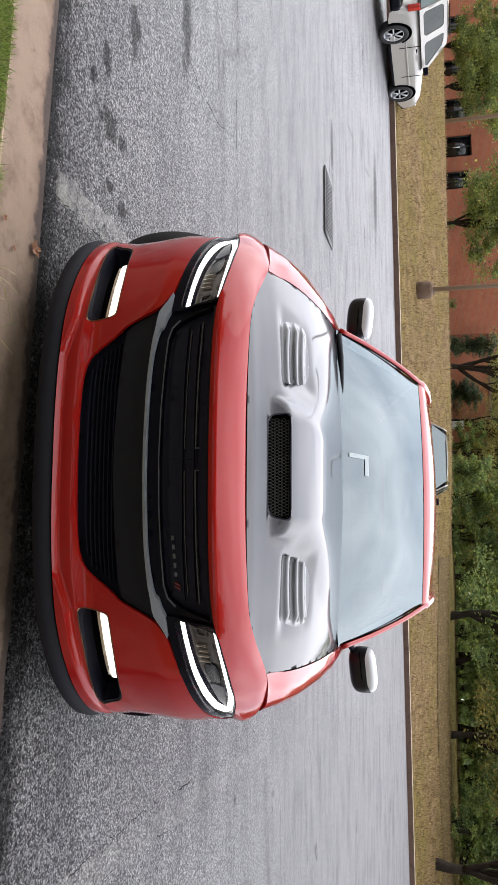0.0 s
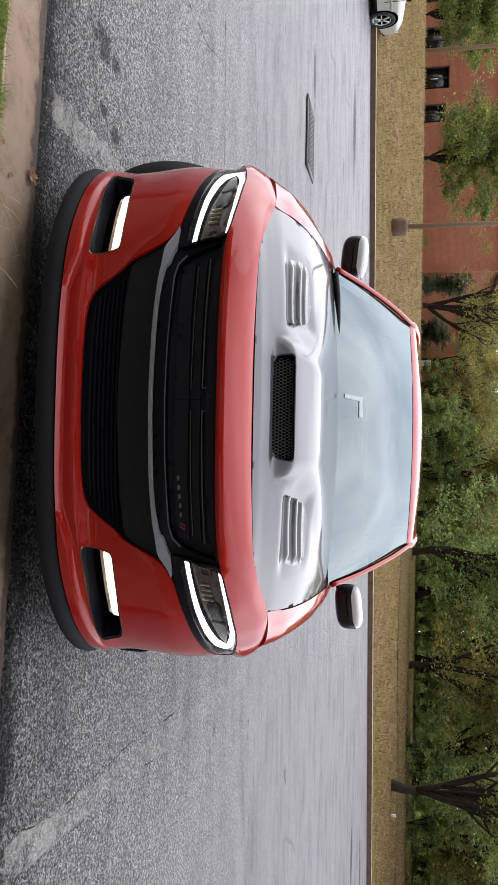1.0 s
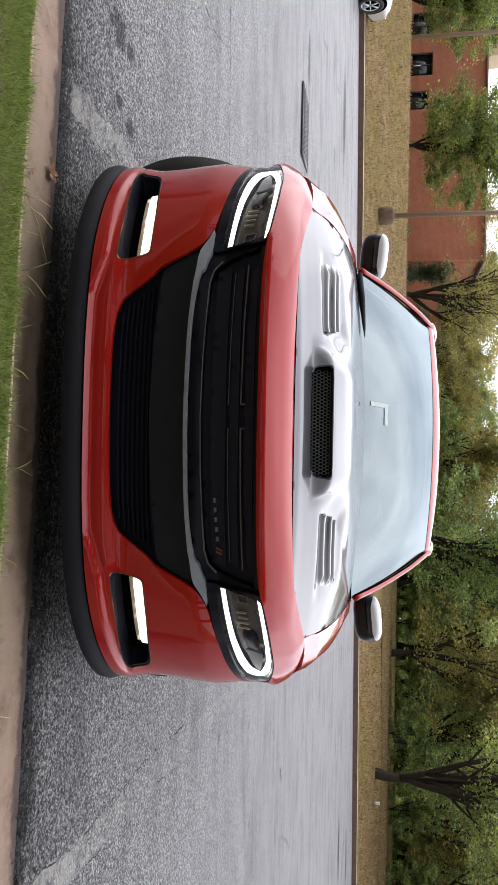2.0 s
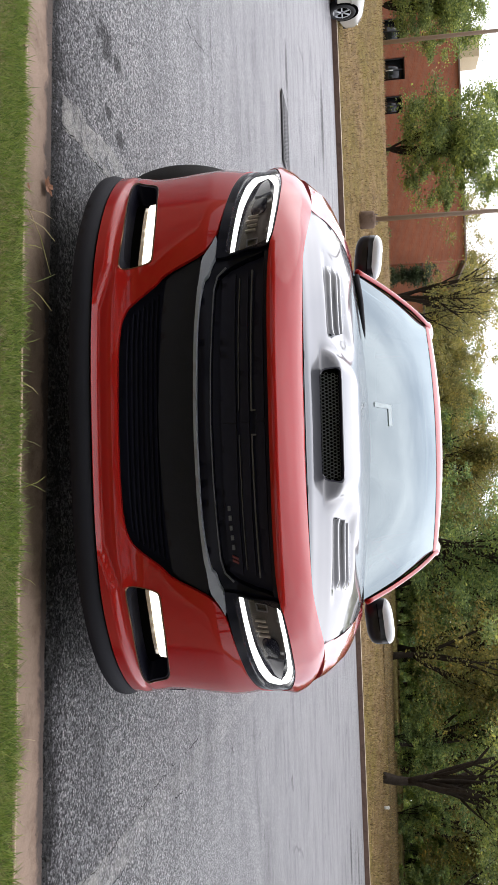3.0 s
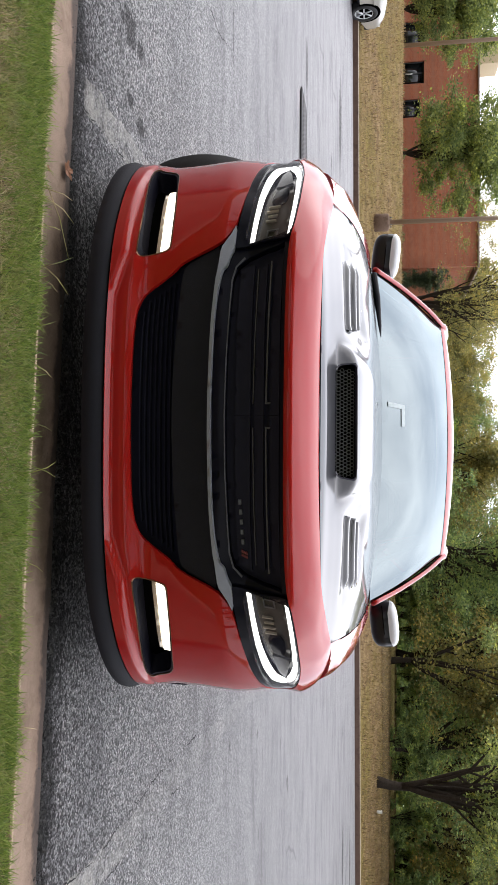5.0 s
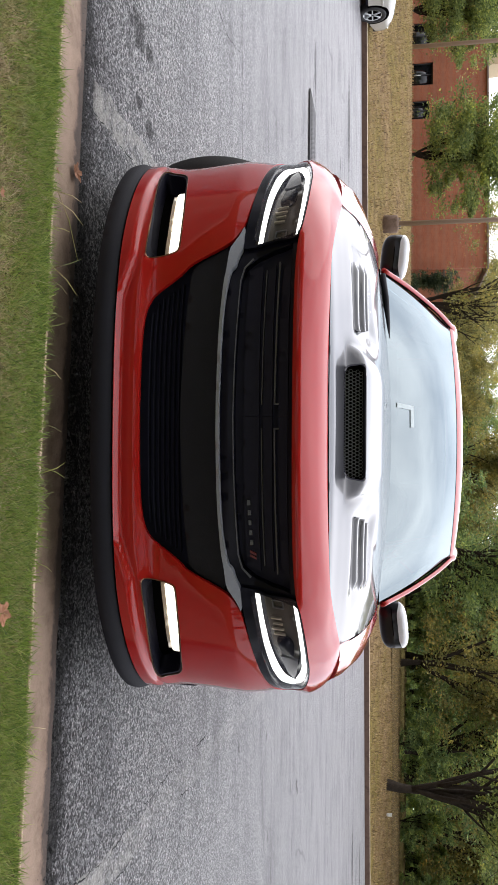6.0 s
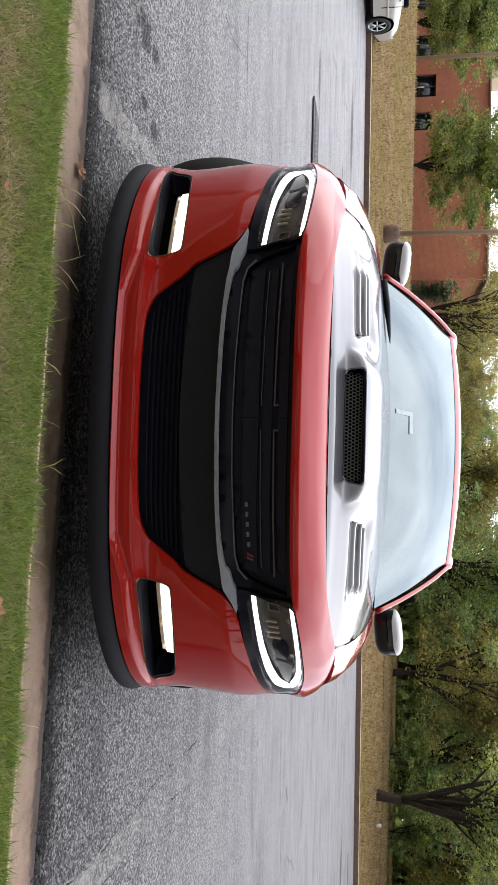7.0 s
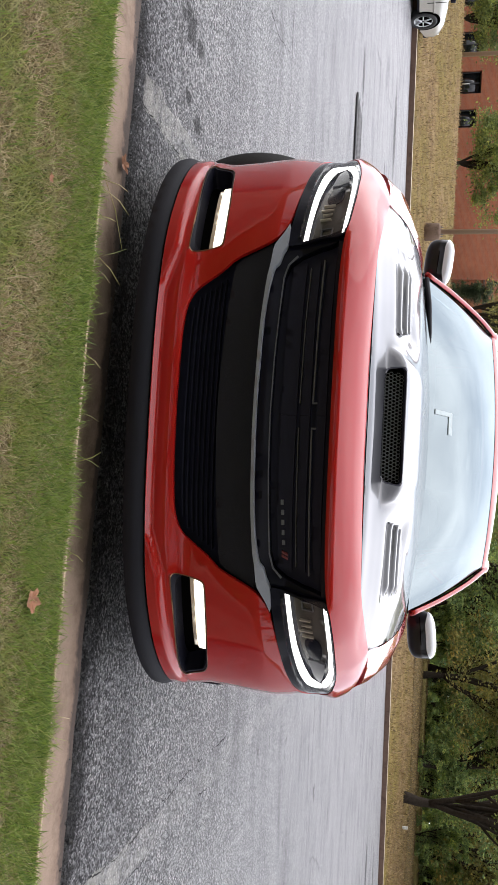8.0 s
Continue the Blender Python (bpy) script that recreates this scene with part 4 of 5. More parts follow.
# door mirrors
for s in (1, -1):
    v, f = [], []
    n, k = 28, 18
    for j in range(k + 1):
        b = -math.pi / 2 + math.pi * j / k
        for i in range(n):
            a = 2 * math.pi * i / n
            e = lambda c, p: math.copysign(abs(c) ** p, c)
            x = .122 * e(math.cos(a), .62) * e(math.cos(b), .45)
            z = .073 * e(math.sin(a), .62) * e(math.cos(b), .45)
            y = .085 * e(math.sin(b), .9)
            z += .012 * (x / .12) * 1.0 - .10 * (y + .085) * .0
            v.append((s * (.978 + x - (.02 if y < -.05 else 0) * 0), 1.93 + y + .25 * (.12 - x) * .15, 1.097 + z))
    for j in range(k):
        for i in range(n):
            i2 = (i + 1) % n
            f.append((j * n + i, j * n + i2, (j + 1) * n + i2, (j + 1) * n + i))
    mir = part("door_mirror", (v, f), BLACK_HOOD, car, "gloss black door mirror housing")
    cv, cf = [], []
    for j in range(13):
        b = -math.pi / 2 + math.pi * (.02 + .75 * j / 12)
        for i in range(17):
            a = math.pi * (.115 + .77 * i / 16)
            x = .1245 * e(math.cos(a), .62) * e(math.cos(b), .45)
            z = .0765 * e(math.sin(a), .62) * e(math.cos(b), .45) + .1 * x
            y = .088 * e(math.sin(b), .9)
            cv.append((s * (.978 + x), 1.93 + y + .0375 * (.12 - x), 1.097 + max(z, .024 + .1 * x)))
    cf = [(j * 17 + i, j * 17 + i + 1, j * 17 + i + 18, j * 17 + i + 17) for j in range(12) for i in range(16)]
    part("mirror_cap", (cv, cf), SILVER, mir, "pale silver upper mirror cap")
    part("mirror_foot", tube([(s * .80, 1.86, 1.02), (s * .86, 1.90, 1.04), (s * .93, 1.93, 1.06)], [.035, .028, .03], 10, .5), SATIN_BLACK, mir)
    part("mirror_seam", tube([(s * (.978 + .118 * t), 1.846 + .03 * t * t, 1.095 + .012 * t) for t in np.linspace(-.85, .85, 9)], .0022, 5), VOID_BLACK, mir)


# wheels
def wheel(parent, x, y, z, steer, s, r=.345, width=.245, rim=.255, spokes=10, rim_mat=None, thick=1.0):
    w = new("wheel")
    w.parent = parent
    w.matrix_local = pose(x, y, z, 0, 0, steer)
    h = width / 2
    part("tyre", lathe([(-h * .8, rim), (-h, rim + .03), (-h * .98, r - .03), (-h * .8, r - .006), (-h * .4, r), (h * .4, r), (h * .8, r - .006), (h * .98, r - .03), (h, rim + .03), (h * .8, rim)], 56), RUBBER, w, "black tyre")
    rm = part("rim", lathe([(s * h * .8, rim), (s * h * .78, rim - .012), (s * h * .3, rim - .03), (-s * h * .6, rim - .035)], 48), rim_mat or GUNMETAL, w)
    part("brake_disc", lathe([(s * .01, .02), (s * .01, .17)], 32), GUNMETAL, w)
    for k in range(spokes):
        a = 2 * math.pi * k / spokes
        c, q = math.cos(a), math.sin(a)
        part("spoke", tube([(s * h * .55, .04 * c, .04 * q), (s * h * .68, .13 * c, .13 * q), (s * h * .66, (rim - .01) * c, (rim - .01) * q)], [.022 * thick, .016 * thick, .018 * thick], 6, .6), rim_mat or GUNMETAL, rm)
    part("hub_cap", lathe([(s * h * .62, .001), (s * h * .62, .03), (s * h * .5, .04)], 20), rim_mat or GUNMETAL, rm)
    return w


for s in (1, -1):
    wheel(car, .885 if s > 0 else -.889, AX1, .345, -18, s)
    wheel(car, s * .83, AX2, .345, 0, s)


# ---- the ground ----
def near_edge(x):
    return .135 - .075 * np.clip(x, -60, 60)


def far_edge(x):
    return 19.6 + .13 * np.clip(x, -60, 60)


def lot_h(y):
    return .036 * np.logaddexp(0, (np.asarray(y, float) - 8) / .8) * .8


KERB_W = .60  # back of the kerb to the asphalt


def lawn_h(y):
    return .190 + .02 * ss(-.6, -2.5, y)


def ground_h(x, y):
    """Height of the open ground: near lawn, lot bed, far bank and the level behind it."""
    x, y = np.asarray(x, float), np.asarray(y, float)
    fe = far_edge(x)
    k0 = lot_h(fe) + .13
    d = y - fe
    left = k0 + (1.95 - k0) * np.clip(d / 10.2, 0, 1) - .05 * np.sin(np.clip(d / 10.2, 0, 1) * math.pi)
    right = np.where(d < 6.5, k0 + (1.24 - k0) * np.clip(d / 6.5, 0, 1), np.minimum(1.24 + .052 * (d - 6.5), 2.3))
    bank = left + (right - left) * ss(-3, 5, x)
    near = lawn_h(y) + 0 * x
    far_lot = lot_h(y) - .30
    return np.where(y < near_edge(x) - .58, near - .012, np.where(d < 0, far_lot, bank))


def warp_rows(xs, ts, lo, hi, fn):
    """A sheet between two edges that run across, with rows spaced by ts from 0 to 1."""
    verts, faces = [], []
    for t in ts:
        for x in xs:
            y = lo(x) + (hi(x) - lo(x)) * t
            verts.append((x, y, float(fn(x, y, t))))
    n = len(xs)
    for j in range(len(ts) - 1):
        for i in range(n - 1):
            faces.append((j * n + i, j * n + i + 1, (j + 1) * n + i + 1, (j + 1) * n + i))
    return verts, faces


XS = np.concatenate([[-900, -400, -200, -120, -80], np.arange(-60, 60.1, 2.0), [80, 120, 200, 400, 900]])
ROWS = [(0, d) for d in (-900, -300, -100, -40, -15, -6, -2.5, -1.2, -.8, -.58, -.55)] + [(0, .05), (.5, 0), (1, -.1)] + [(1, d) for d in (.12, .5)] + [(1, float(d)) for d in np.arange(1, 32, .8)] + [(1, d) for d in (40, 60, 100, 200, 500, 1500)]
_v = [(x, near_edge(x) - .02 + (far_edge(x) - near_edge(x)) * w + d) for w, d in ROWS for x in XS]
_v = [(x, y, float(ground_h(x, y))) for x, y in _v]
_n = len(XS)
ground = tagged(part("ground", (_v, [(j * _n + i, j * _n + i + 1, (j + 1) * _n + i + 1, (j + 1) * _n + i) for j in range(len(ROWS) - 1) for i in range(_n - 1)]), LAWN),
                "dry mown lawn ground with olive and tan grass", "ground", kind="structure")
tagged(part("lawn", warp_rows(np.arange(-8, 8.01, .1), np.linspace(0, 1, 60), lambda x: -5.0, lambda x: near_edge(x) - KERB_W - .005,
                                         lambda x, y, t: float(lawn_h(y)) + .006 * noise.noise((x * 9, y * 9, 0)) + .01 * noise.noise((x * 2, y * 2, 4))), TURF),
                   "patchy green and dry turf beside the kerb", "lawn", kind="structure")
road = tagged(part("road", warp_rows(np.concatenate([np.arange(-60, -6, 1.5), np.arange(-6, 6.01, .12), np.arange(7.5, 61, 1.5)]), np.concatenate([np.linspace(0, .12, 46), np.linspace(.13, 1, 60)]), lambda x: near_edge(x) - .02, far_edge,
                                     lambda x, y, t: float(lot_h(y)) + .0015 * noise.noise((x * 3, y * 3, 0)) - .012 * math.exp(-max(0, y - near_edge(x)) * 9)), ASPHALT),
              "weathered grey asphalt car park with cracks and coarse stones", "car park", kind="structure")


def kerb_profile(t):
    """Kerb from the grass side (0): rounded top, upright face, then the gutter pan to the asphalt (1)."""
    return .198 * (1 - float(ss(.035, .115, t))) + .006 * float(ss(.115, 1, t)) - .004 * float(ss(.02, .05, t)) - .004


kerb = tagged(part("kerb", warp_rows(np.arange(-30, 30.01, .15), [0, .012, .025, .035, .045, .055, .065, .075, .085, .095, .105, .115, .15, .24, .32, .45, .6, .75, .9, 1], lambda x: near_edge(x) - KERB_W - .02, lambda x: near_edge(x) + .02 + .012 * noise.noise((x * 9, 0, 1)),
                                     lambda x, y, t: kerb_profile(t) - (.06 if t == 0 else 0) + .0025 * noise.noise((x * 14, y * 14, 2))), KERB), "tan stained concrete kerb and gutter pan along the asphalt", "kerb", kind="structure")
far_kerb = thing("kerb", "low concrete kerb with a brown face and pale top edge", "kerb", kind="structure")
# face in dark brown, top in a much paler tone
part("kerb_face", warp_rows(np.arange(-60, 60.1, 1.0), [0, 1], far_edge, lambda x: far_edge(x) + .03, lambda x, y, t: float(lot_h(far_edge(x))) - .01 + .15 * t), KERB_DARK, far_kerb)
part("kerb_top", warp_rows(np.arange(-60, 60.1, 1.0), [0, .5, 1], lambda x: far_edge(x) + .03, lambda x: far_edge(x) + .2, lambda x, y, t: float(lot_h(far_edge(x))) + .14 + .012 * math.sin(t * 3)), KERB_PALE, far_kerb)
# bare soil under the wood and the grass strip behind it
tagged(part("soil", warp_rows(np.arange(1, 60.1, 1.0), np.linspace(0, 1, 14), lambda x: far_edge(x) + 6.7 + .35 * math.sin(x * .7), lambda x: far_edge(x) + 15, lambda x, y, t: float(ground_h(x, y)) + .02), SOIL), "dark leaf-littered bare soil", "soil", kind="structure")
tagged(part("grass_strip", warp_rows(np.arange(1, 60.1, 1.0), np.linspace(0, 1, 8), lambda x: far_edge(x) + 15, lambda x: far_edge(x) + 21, lambda x, y, t: float(ground_h(x, y)) + .03), STRIP), "yellow-green mown grass strip", "grass", kind="structure")


# ---- trees ----
def tree_meshes(seed, height, spread, leaves, leaf, trunk_r, fork=.28, limbs=5, lean=(0, 0), hang=.0, low=.25, clump_n=150, dome=1):
    rng = random.Random(seed)
    wood, tips = [], []

    def limb(p, d, length, r, depth):
        pts, rad = [p], [r]
        q, v = Vector(p), Vector(d).normalized()
        steps = 5
        for k in range(steps):
            v = (v + Vector((rng.uniform(-.22, .22), rng.uniform(-.22, .22), rng.uniform(-.05, .16)))).normalized()
            q = q + v * length / steps
            pts.append(tuple(q))
            rad.append(r * (1 - .55 * (k + 1) / steps))
        wood.append(tube(pts, rad, 7 if depth < 2 else 4))
        if depth >= 1:
            tips.extend(pts[2:])
        if depth < 3:
            for _ in range(limbs if depth == 0 else 3):
                k = rng.randint(3, steps) if depth == 0 else rng.randint(2, steps)
                a = rng.uniform(0, 2 * math.pi)
                out = Vector((math.cos(a), math.sin(a), rng.uniform(.15, .9) if depth < 2 else rng.uniform(-.2, .6)))
                limb(pts[k], v * .5 + out * (1.0 if depth else .9), length * rng.uniform(.55, .85) * (1.5 if depth == 0 else 1), rad[k] * .72, depth + 1)

    limb((0, 0, -.1), (lean[0], lean[1], 1), height * fork, trunk_r, 0)
    top = max(t[2] for t in tips)

    def grown(p):
        f = float(ss(.4, 1.8, p[2] / (height * fork)))
        return p[0] * (1 + (spread - 1) * f), p[1] * (1 + (spread - 1) * f), p[2] * (1 + (height / top * .95 - 1) * f)

    tips = [grown(t) for t in tips]
    tr = [([grown(v) for v in m[0]], m[1]) for m in wood]
    verts, faces = [], []
    reach = height * .36 * spread
    clumps = []
    for k in range(clump_n):
        if k % 3 >= dome:
            c = tips[rng.randrange(len(tips))]
            c = (c[0], c[1], max(c[2], low * height))
        else:
            a, h = rng.uniform(0, 2 * math.pi), rng.uniform(low, .92)
            r = reach * math.sqrt(max(.05, 1 - ((h - .52) / .55) ** 2)) * math.sqrt(rng.uniform(.1, 1.0))
            c = (r * math.cos(a), r * math.sin(a), h * height)
        clumps.append((c, rng.uniform(.17, .46) * height / 8, rng.uniform(.3, 1.0)))
    for i in range(leaves):
        c, g, _ = clumps[rng.randrange(len(clumps))]
        P = Vector((c[0] + rng.gauss(0, g), c[1] + rng.gauss(0, g), max(.1, c[2] + rng.gauss(-hang, g * .62))))
        a = Vector((rng.gauss(0, 1), rng.gauss(0, 1), rng.gauss(0, .6))).normalized()
        b = a.cross(Vector((rng.gauss(0, 1), rng.gauss(0, 1), rng.gauss(0, 1)))).normalized()
        s = leaf * rng.uniform(.6, 1.35)
        n = len(verts)
        verts += [tuple(P - a * s), tuple(P + b * s * .5), tuple(P + a * s), tuple(P - b * s * .5)]
        faces.append((n, n + 1, n + 2, n + 3))
    return joined(*tr), (verts, faces)


GREENS = leaf_material("oak_leaves", [(.08, .115, .045), (.17, .215, .075), (.27, .31, .10), (.11, .155, .06), (.38, .39, .13)], True)
OLIVES = leaf_material("olive_autumn_leaves", [(.13, .135, .055), (.20, .195, .07), (.29, .26, .09), (.17, .155, .06), (.37, .28, .09)], True)
DARKS = leaf_material("dark_wood_leaves", [(.08, .13, .058), (.155, .225, .085), (.26, .33, .12), (.11, .165, .07), (.36, .38, .135)], True)


def tree(label, at, mat, seed, scale=1.0, turn=0.0, **kw):
    t = thing("tree", label, "tree", at, turn, group="trees round the car park")
    wood, crown = tree_meshes(seed, **kw)
    part("trunk", wood, BARK, t)
    part("crown", crown, mat, t)
    return t


def gz(x, y):
    return float(ground_h(x, y))


oak = tree("spreading dark green oak with forked trunk on the far lawn", (11.0, 26.0, gz(11, 26) - .05), GREENS, 5, height=8.5, spread=1.75, leaves=30000, leaf=.062, trunk_r=.21, fork=.19, limbs=10, lean=(.12, 0), low=.42, clump_n=170)
small = tree("small bushy green oak before the brick building", (-16.5, 40.0, gz(-16.5, 40) - .05), GREENS, 11, height=7.0, spread=1.3, leaves=46000, leaf=.078, trunk_r=.13, fork=.15, limbs=7, low=.19, clump_n=230, dome=2)
mid = tree("olive autumn tree with slender trunk at the wood's edge", (9.2, 36.0, gz(9.2, 36) - .05), OLIVES, 21, height=9.0, spread=1.15, leaves=19000, leaf=.08, trunk_r=.19, fork=.2, limbs=6, low=.14, clump_n=170)
dark = tree("dense dark green woodland tree", (4.0, 37.0, gz(4, 37) - .05), DARKS, 31, height=9.5, spread=1.2, leaves=20000, leaf=.08, trunk_r=.22, fork=.18, limbs=7, low=.10, clump_n=180)
tree("half-bare spreading tree with fine grey branches", (-9.5, 44.0, gz(-9.5, 44) - .05), OLIVES, 41, height=9.0, spread=1.45, leaves=8500, leaf=.065, trunk_r=.22, fork=.14, limbs=9, low=.3, clump_n=120)
wood_a = tree("olive woodland tree deep in the wood", (6.0, 49.0, gz(6, 49) - .05), OLIVES, 71, height=9.5, spread=1.2, leaves=19000, leaf=.085, trunk_r=.2, fork=.18, limbs=7, low=.10, clump_n=150)
wood_b = tree("dark green woodland tree deep in the wood", (8.6, 52.0, gz(8.6, 52) - .05), DARKS, 81, height=9.5, spread=1.2, leaves=19000, leaf=.085, trunk_r=.2, fork=.18, limbs=7, low=.08, clump_n=150)
rng = random.Random(7)
for k in range(26):
    src = (wood_a, wood_b, wood_b, wood_a, wood_b, wood_b)[k % 6]
    x = 0 + 1.9 * k + rng.uniform(-.9, .9)
    y = 46 + 5 * (k % 3) + rng.uniform(-1, 1) + max(0, x - 8) * -.2
    s = rng.uniform(.85, 1.1) * (.84 if x < 2.5 else 1.0 if x < 5 else 1.2)
    copy_thing(src, pose(x, y, gz(x, y) - .05, 0, 0, rng.uniform(0, 360)) @ Matrix.Diagonal((s, s, s, 1)))
for x, y, s, src in ((-3, 60, .90, wood_a), (-6.4, 56, .80, wood_b), (0, 58, .90, wood_a), (-5, 49, .70, wood_a), (-2.4, 52, .76, wood_b), (-7.6, 53, .75, wood_a), (-.4, 50, .72, wood_b), (-9.6, 57, .9, wood_a), (-26, 43, .95, small), (16.5, 27.5, .95, oak), (21, 30, 1.0, oak), (7, 43, 1.0, dark), (13.5, 37, 1.0, dark), (18, 39, 1.0, mid),
                     (23, 38, 1.05, dark), (-32, 40, .9, mid), (-30.5, 46, .8, small), (-15, 66, 1.25, mid), (-20.5, 68, 1.1, mid), (-11, 63, 1.15, wood_a)):
    copy_thing(src, pose(x, y, gz(x, y) - .05, 0, 0, 40 * x) @ Matrix.Diagonal((s, s, s, 1)))
# shrubs under the wood's edge
shrub = thing("shrub", "dark dense shrub at the wood's edge", "shrub", (-5.5, 50, gz(-5.5, 50) - .05), group="shrubs at the wood's edge")
_w, _c = tree_meshes(61, height=3.0, spread=1.4, leaves=9000, leaf=.065, trunk_r=.06, fork=.15, limbs=6, low=.06, clump_n=70)
part("trunk", _w, BARK, shrub)
part("crown", _c, DARKS, shrub)
for k in range(22):
    x = -3.5 + 1.9 * k + rng.uniform(-.5, .5)
    y = far_edge(x) + 22.5 + rng.uniform(0, 3)
    s = rng.uniform(.8, 1.25)
    copy_thing(shrub, pose(x, y, gz(x, y) - .05, 0, 0, rng.uniform(0, 360)) @ Matrix.Diagonal((s, s, s, 1)))
for x, y, s in ((12.6, 35.0, .8), (16.9, 37.0, .9), (20.0, 36.5, .85), (22.5, 36.0, 1.0), (14.4, 38.0, 1.0)):
    copy_thing(shrub, pose(x, y, gz(x, y) - .05, 0, 0, 60 * x) @ Matrix.Diagonal((s, s, s, 1)))
EVERGREEN = leaf_material("dark_evergreen_needles", [(.030, .048, .030), (.06, .085, .05), (.10, .13, .08), (.04, .06, .038)], True)
evergreen = thing("evergreen_bush", "tall dark clipped evergreen bush against the brick wall", "bush", (-12.2, 50.4, 1.9), group="evergreens at the brick wall")
_w, _c = tree_meshes(67, height=4.0, spread=.55, leaves=14000, leaf=.055, trunk_r=.06, fork=.12, limbs=7, low=.05, clump_n=90)
part("trunk", _w, BARK, evergreen)
part("crown", _c, EVERGREEN, evergreen)
copy_thing(evergreen, pose(-9.0, 50.6, 1.9, 0, 0, 130) @ Matrix.Diagonal((1.5, 1.2, .62, 1)))
copy_thing(shrub, pose(-15.2, 51.0, 1.9, 0, 0, 80) @ Matrix.Diagonal((.3, .3, .3, 1)))
copy_thing(shrub, pose(-20.8, 51.0, 1.9, 0, 0, 140) @ Matrix.Diagonal((.35, .3, .35, 1)))
# the deep wood behind, past counting
_v, _f = [], []
for k in range(60000):
    x, y = rng.uniform(-14, 75), rng.uniform(62, 74)
    z = 1.7 + rng.random() ** 1.4 * (1 - .26 * float(1 - ss(-1, 7, x))) * (8.0 + 2.2 * noise.noise((x * .16, 3, 0)) + 1.3 * noise.noise((x * .6, 8, 0)))
    a = Vector((rng.gauss(0, 1), rng.gauss(0, .4), rng.gauss(0, 1))).normalized() * rng.uniform(.16, .36)
    b = a.cross(Vector((rng.gauss(0, .3), 1, rng.gauss(0, .3)))).normalized() * rng.uniform(.10, .22)
    P, n = Vector((x, y, z)), len(_v)
    _v += [tuple(P - a), tuple(P + b), tuple(P + a), tuple(P - b)]
    _f.append((n, n + 1, n + 2, n + 3))
tagged(part("far_wood", (_v, _f), DARKS), "dense dark woodland foliage behind the trees", "wood", kind="stuff")
# unseen trees added behind the walker: the paint mirrors them, they block sky light
for k in range(12):
    x = -26 + 4.6 * k + rng.uniform(-1, 1)
    y = -8.8 + rng.uniform(-1.5, 1)
    copy_thing((wood_b, wood_a, wood_b)[k % 3], pose(x, y, .1, 0, 0, 71 * k) @ Matrix.Diagonal((1.6, 1.4, 2.0, 1)))


# ---- the brick building ----
FLOOR = 1.95
BY = 52.0
building = thing("building", "long red brick building with dark doorways", "building", (0, 0, 0))


def wall_part(name, poly, holes, y, mat, th=.3, step=2.0):
    return sharp(part(name, sheet_mesh(poly, lambda x, z, o: (x, y - o, z), 0, th, holes, step), mat, building))


def rect(x0, x1, z0, z1):
    return [(x0, z0), (x1, z0), (x1, z1), (x0, z1)]


DOORS = [rect(-27.54, -25.98, 1.9, 4.02), rect(-24.94, -23.66, 1.9, 3.78), rect(-30.3, -28.6, 1.9, 4.0), rect(-33.2, -32.0, 1.9, 3.9), rect(-36.5, -35.2, 1.9, 3.9)]
wall_part("front_wall", rect(-46, -13.4, 1.7, 7.55), DOORS, BY, BRICK)
wall_part("wing_wall", rect(-13.6, -6.25, 1.7, 4.8), [], BY + 1.2, BRICK_PALE)
part("wall", box(-29.7, BY + 6, 4.6, 32.2, 11.3, 5.7), BRICK, building)
part("wall", box(-9.9, BY + 5, 3.2, 7.0, 7.0, 2.9), BRICK_PALE, building)
part("coping", box(-29.7, BY + 5.9, 7.60, 33.0, 12.2, .12, .02), ROOF_EDGE, building)
part("coping", box(-9.9, BY + 5, 4.84, 7.6, 7.8, .12, .02), ROOF_EDGE, building)
for d in DOORS:
    y = BY + .22
    x0, x1, z1 = d[0][0], d[1][0], d[2][1]
    door = part("door", box((x0 + x1) / 2, y, (1.9 + z1) / 2, x1 - x0, .05, z1 - 1.9), DARK_GLASS, building, "dark glazed door")
    for x in (x0 + .04, (x0 + x1) / 2, x1 - .04):
        part("door_frame", box(x, y - .05, (1.9 + z1) / 2, .07, .06, z1 - 1.9), FRAME_DARK, door)
    part("door_frame", box((x0 + x1) / 2, y - .05, z1 - .04, x1 - x0, .06, .08), FRAME_DARK, door)
part("door_bar", box(-26.7, BY + .08, 3.0, .06, .05, .5), WHITE_METAL, building, "pale door push bar")
roof_unit = tagged(part("roof_unit", box(-29.0, BY + 3, 8.45, 1.9, 2.0, 1.6, .04), BEIGE), "beige sheet metal unit on the flat roof", "roof unit")
cabinet = thing("utility_cabinet", "white metal utility cabinet beside the brick wall", "cabinet", (-7.1, 51.5, FLOOR))
part("body", box(0, 0, .5, .5, .4, 1.0, .02), WHITE_METAL, cabinet)
part("lid", box(0, 0, 1.03, .56, .46, .06, .01), WHITE_METAL, cabinet)


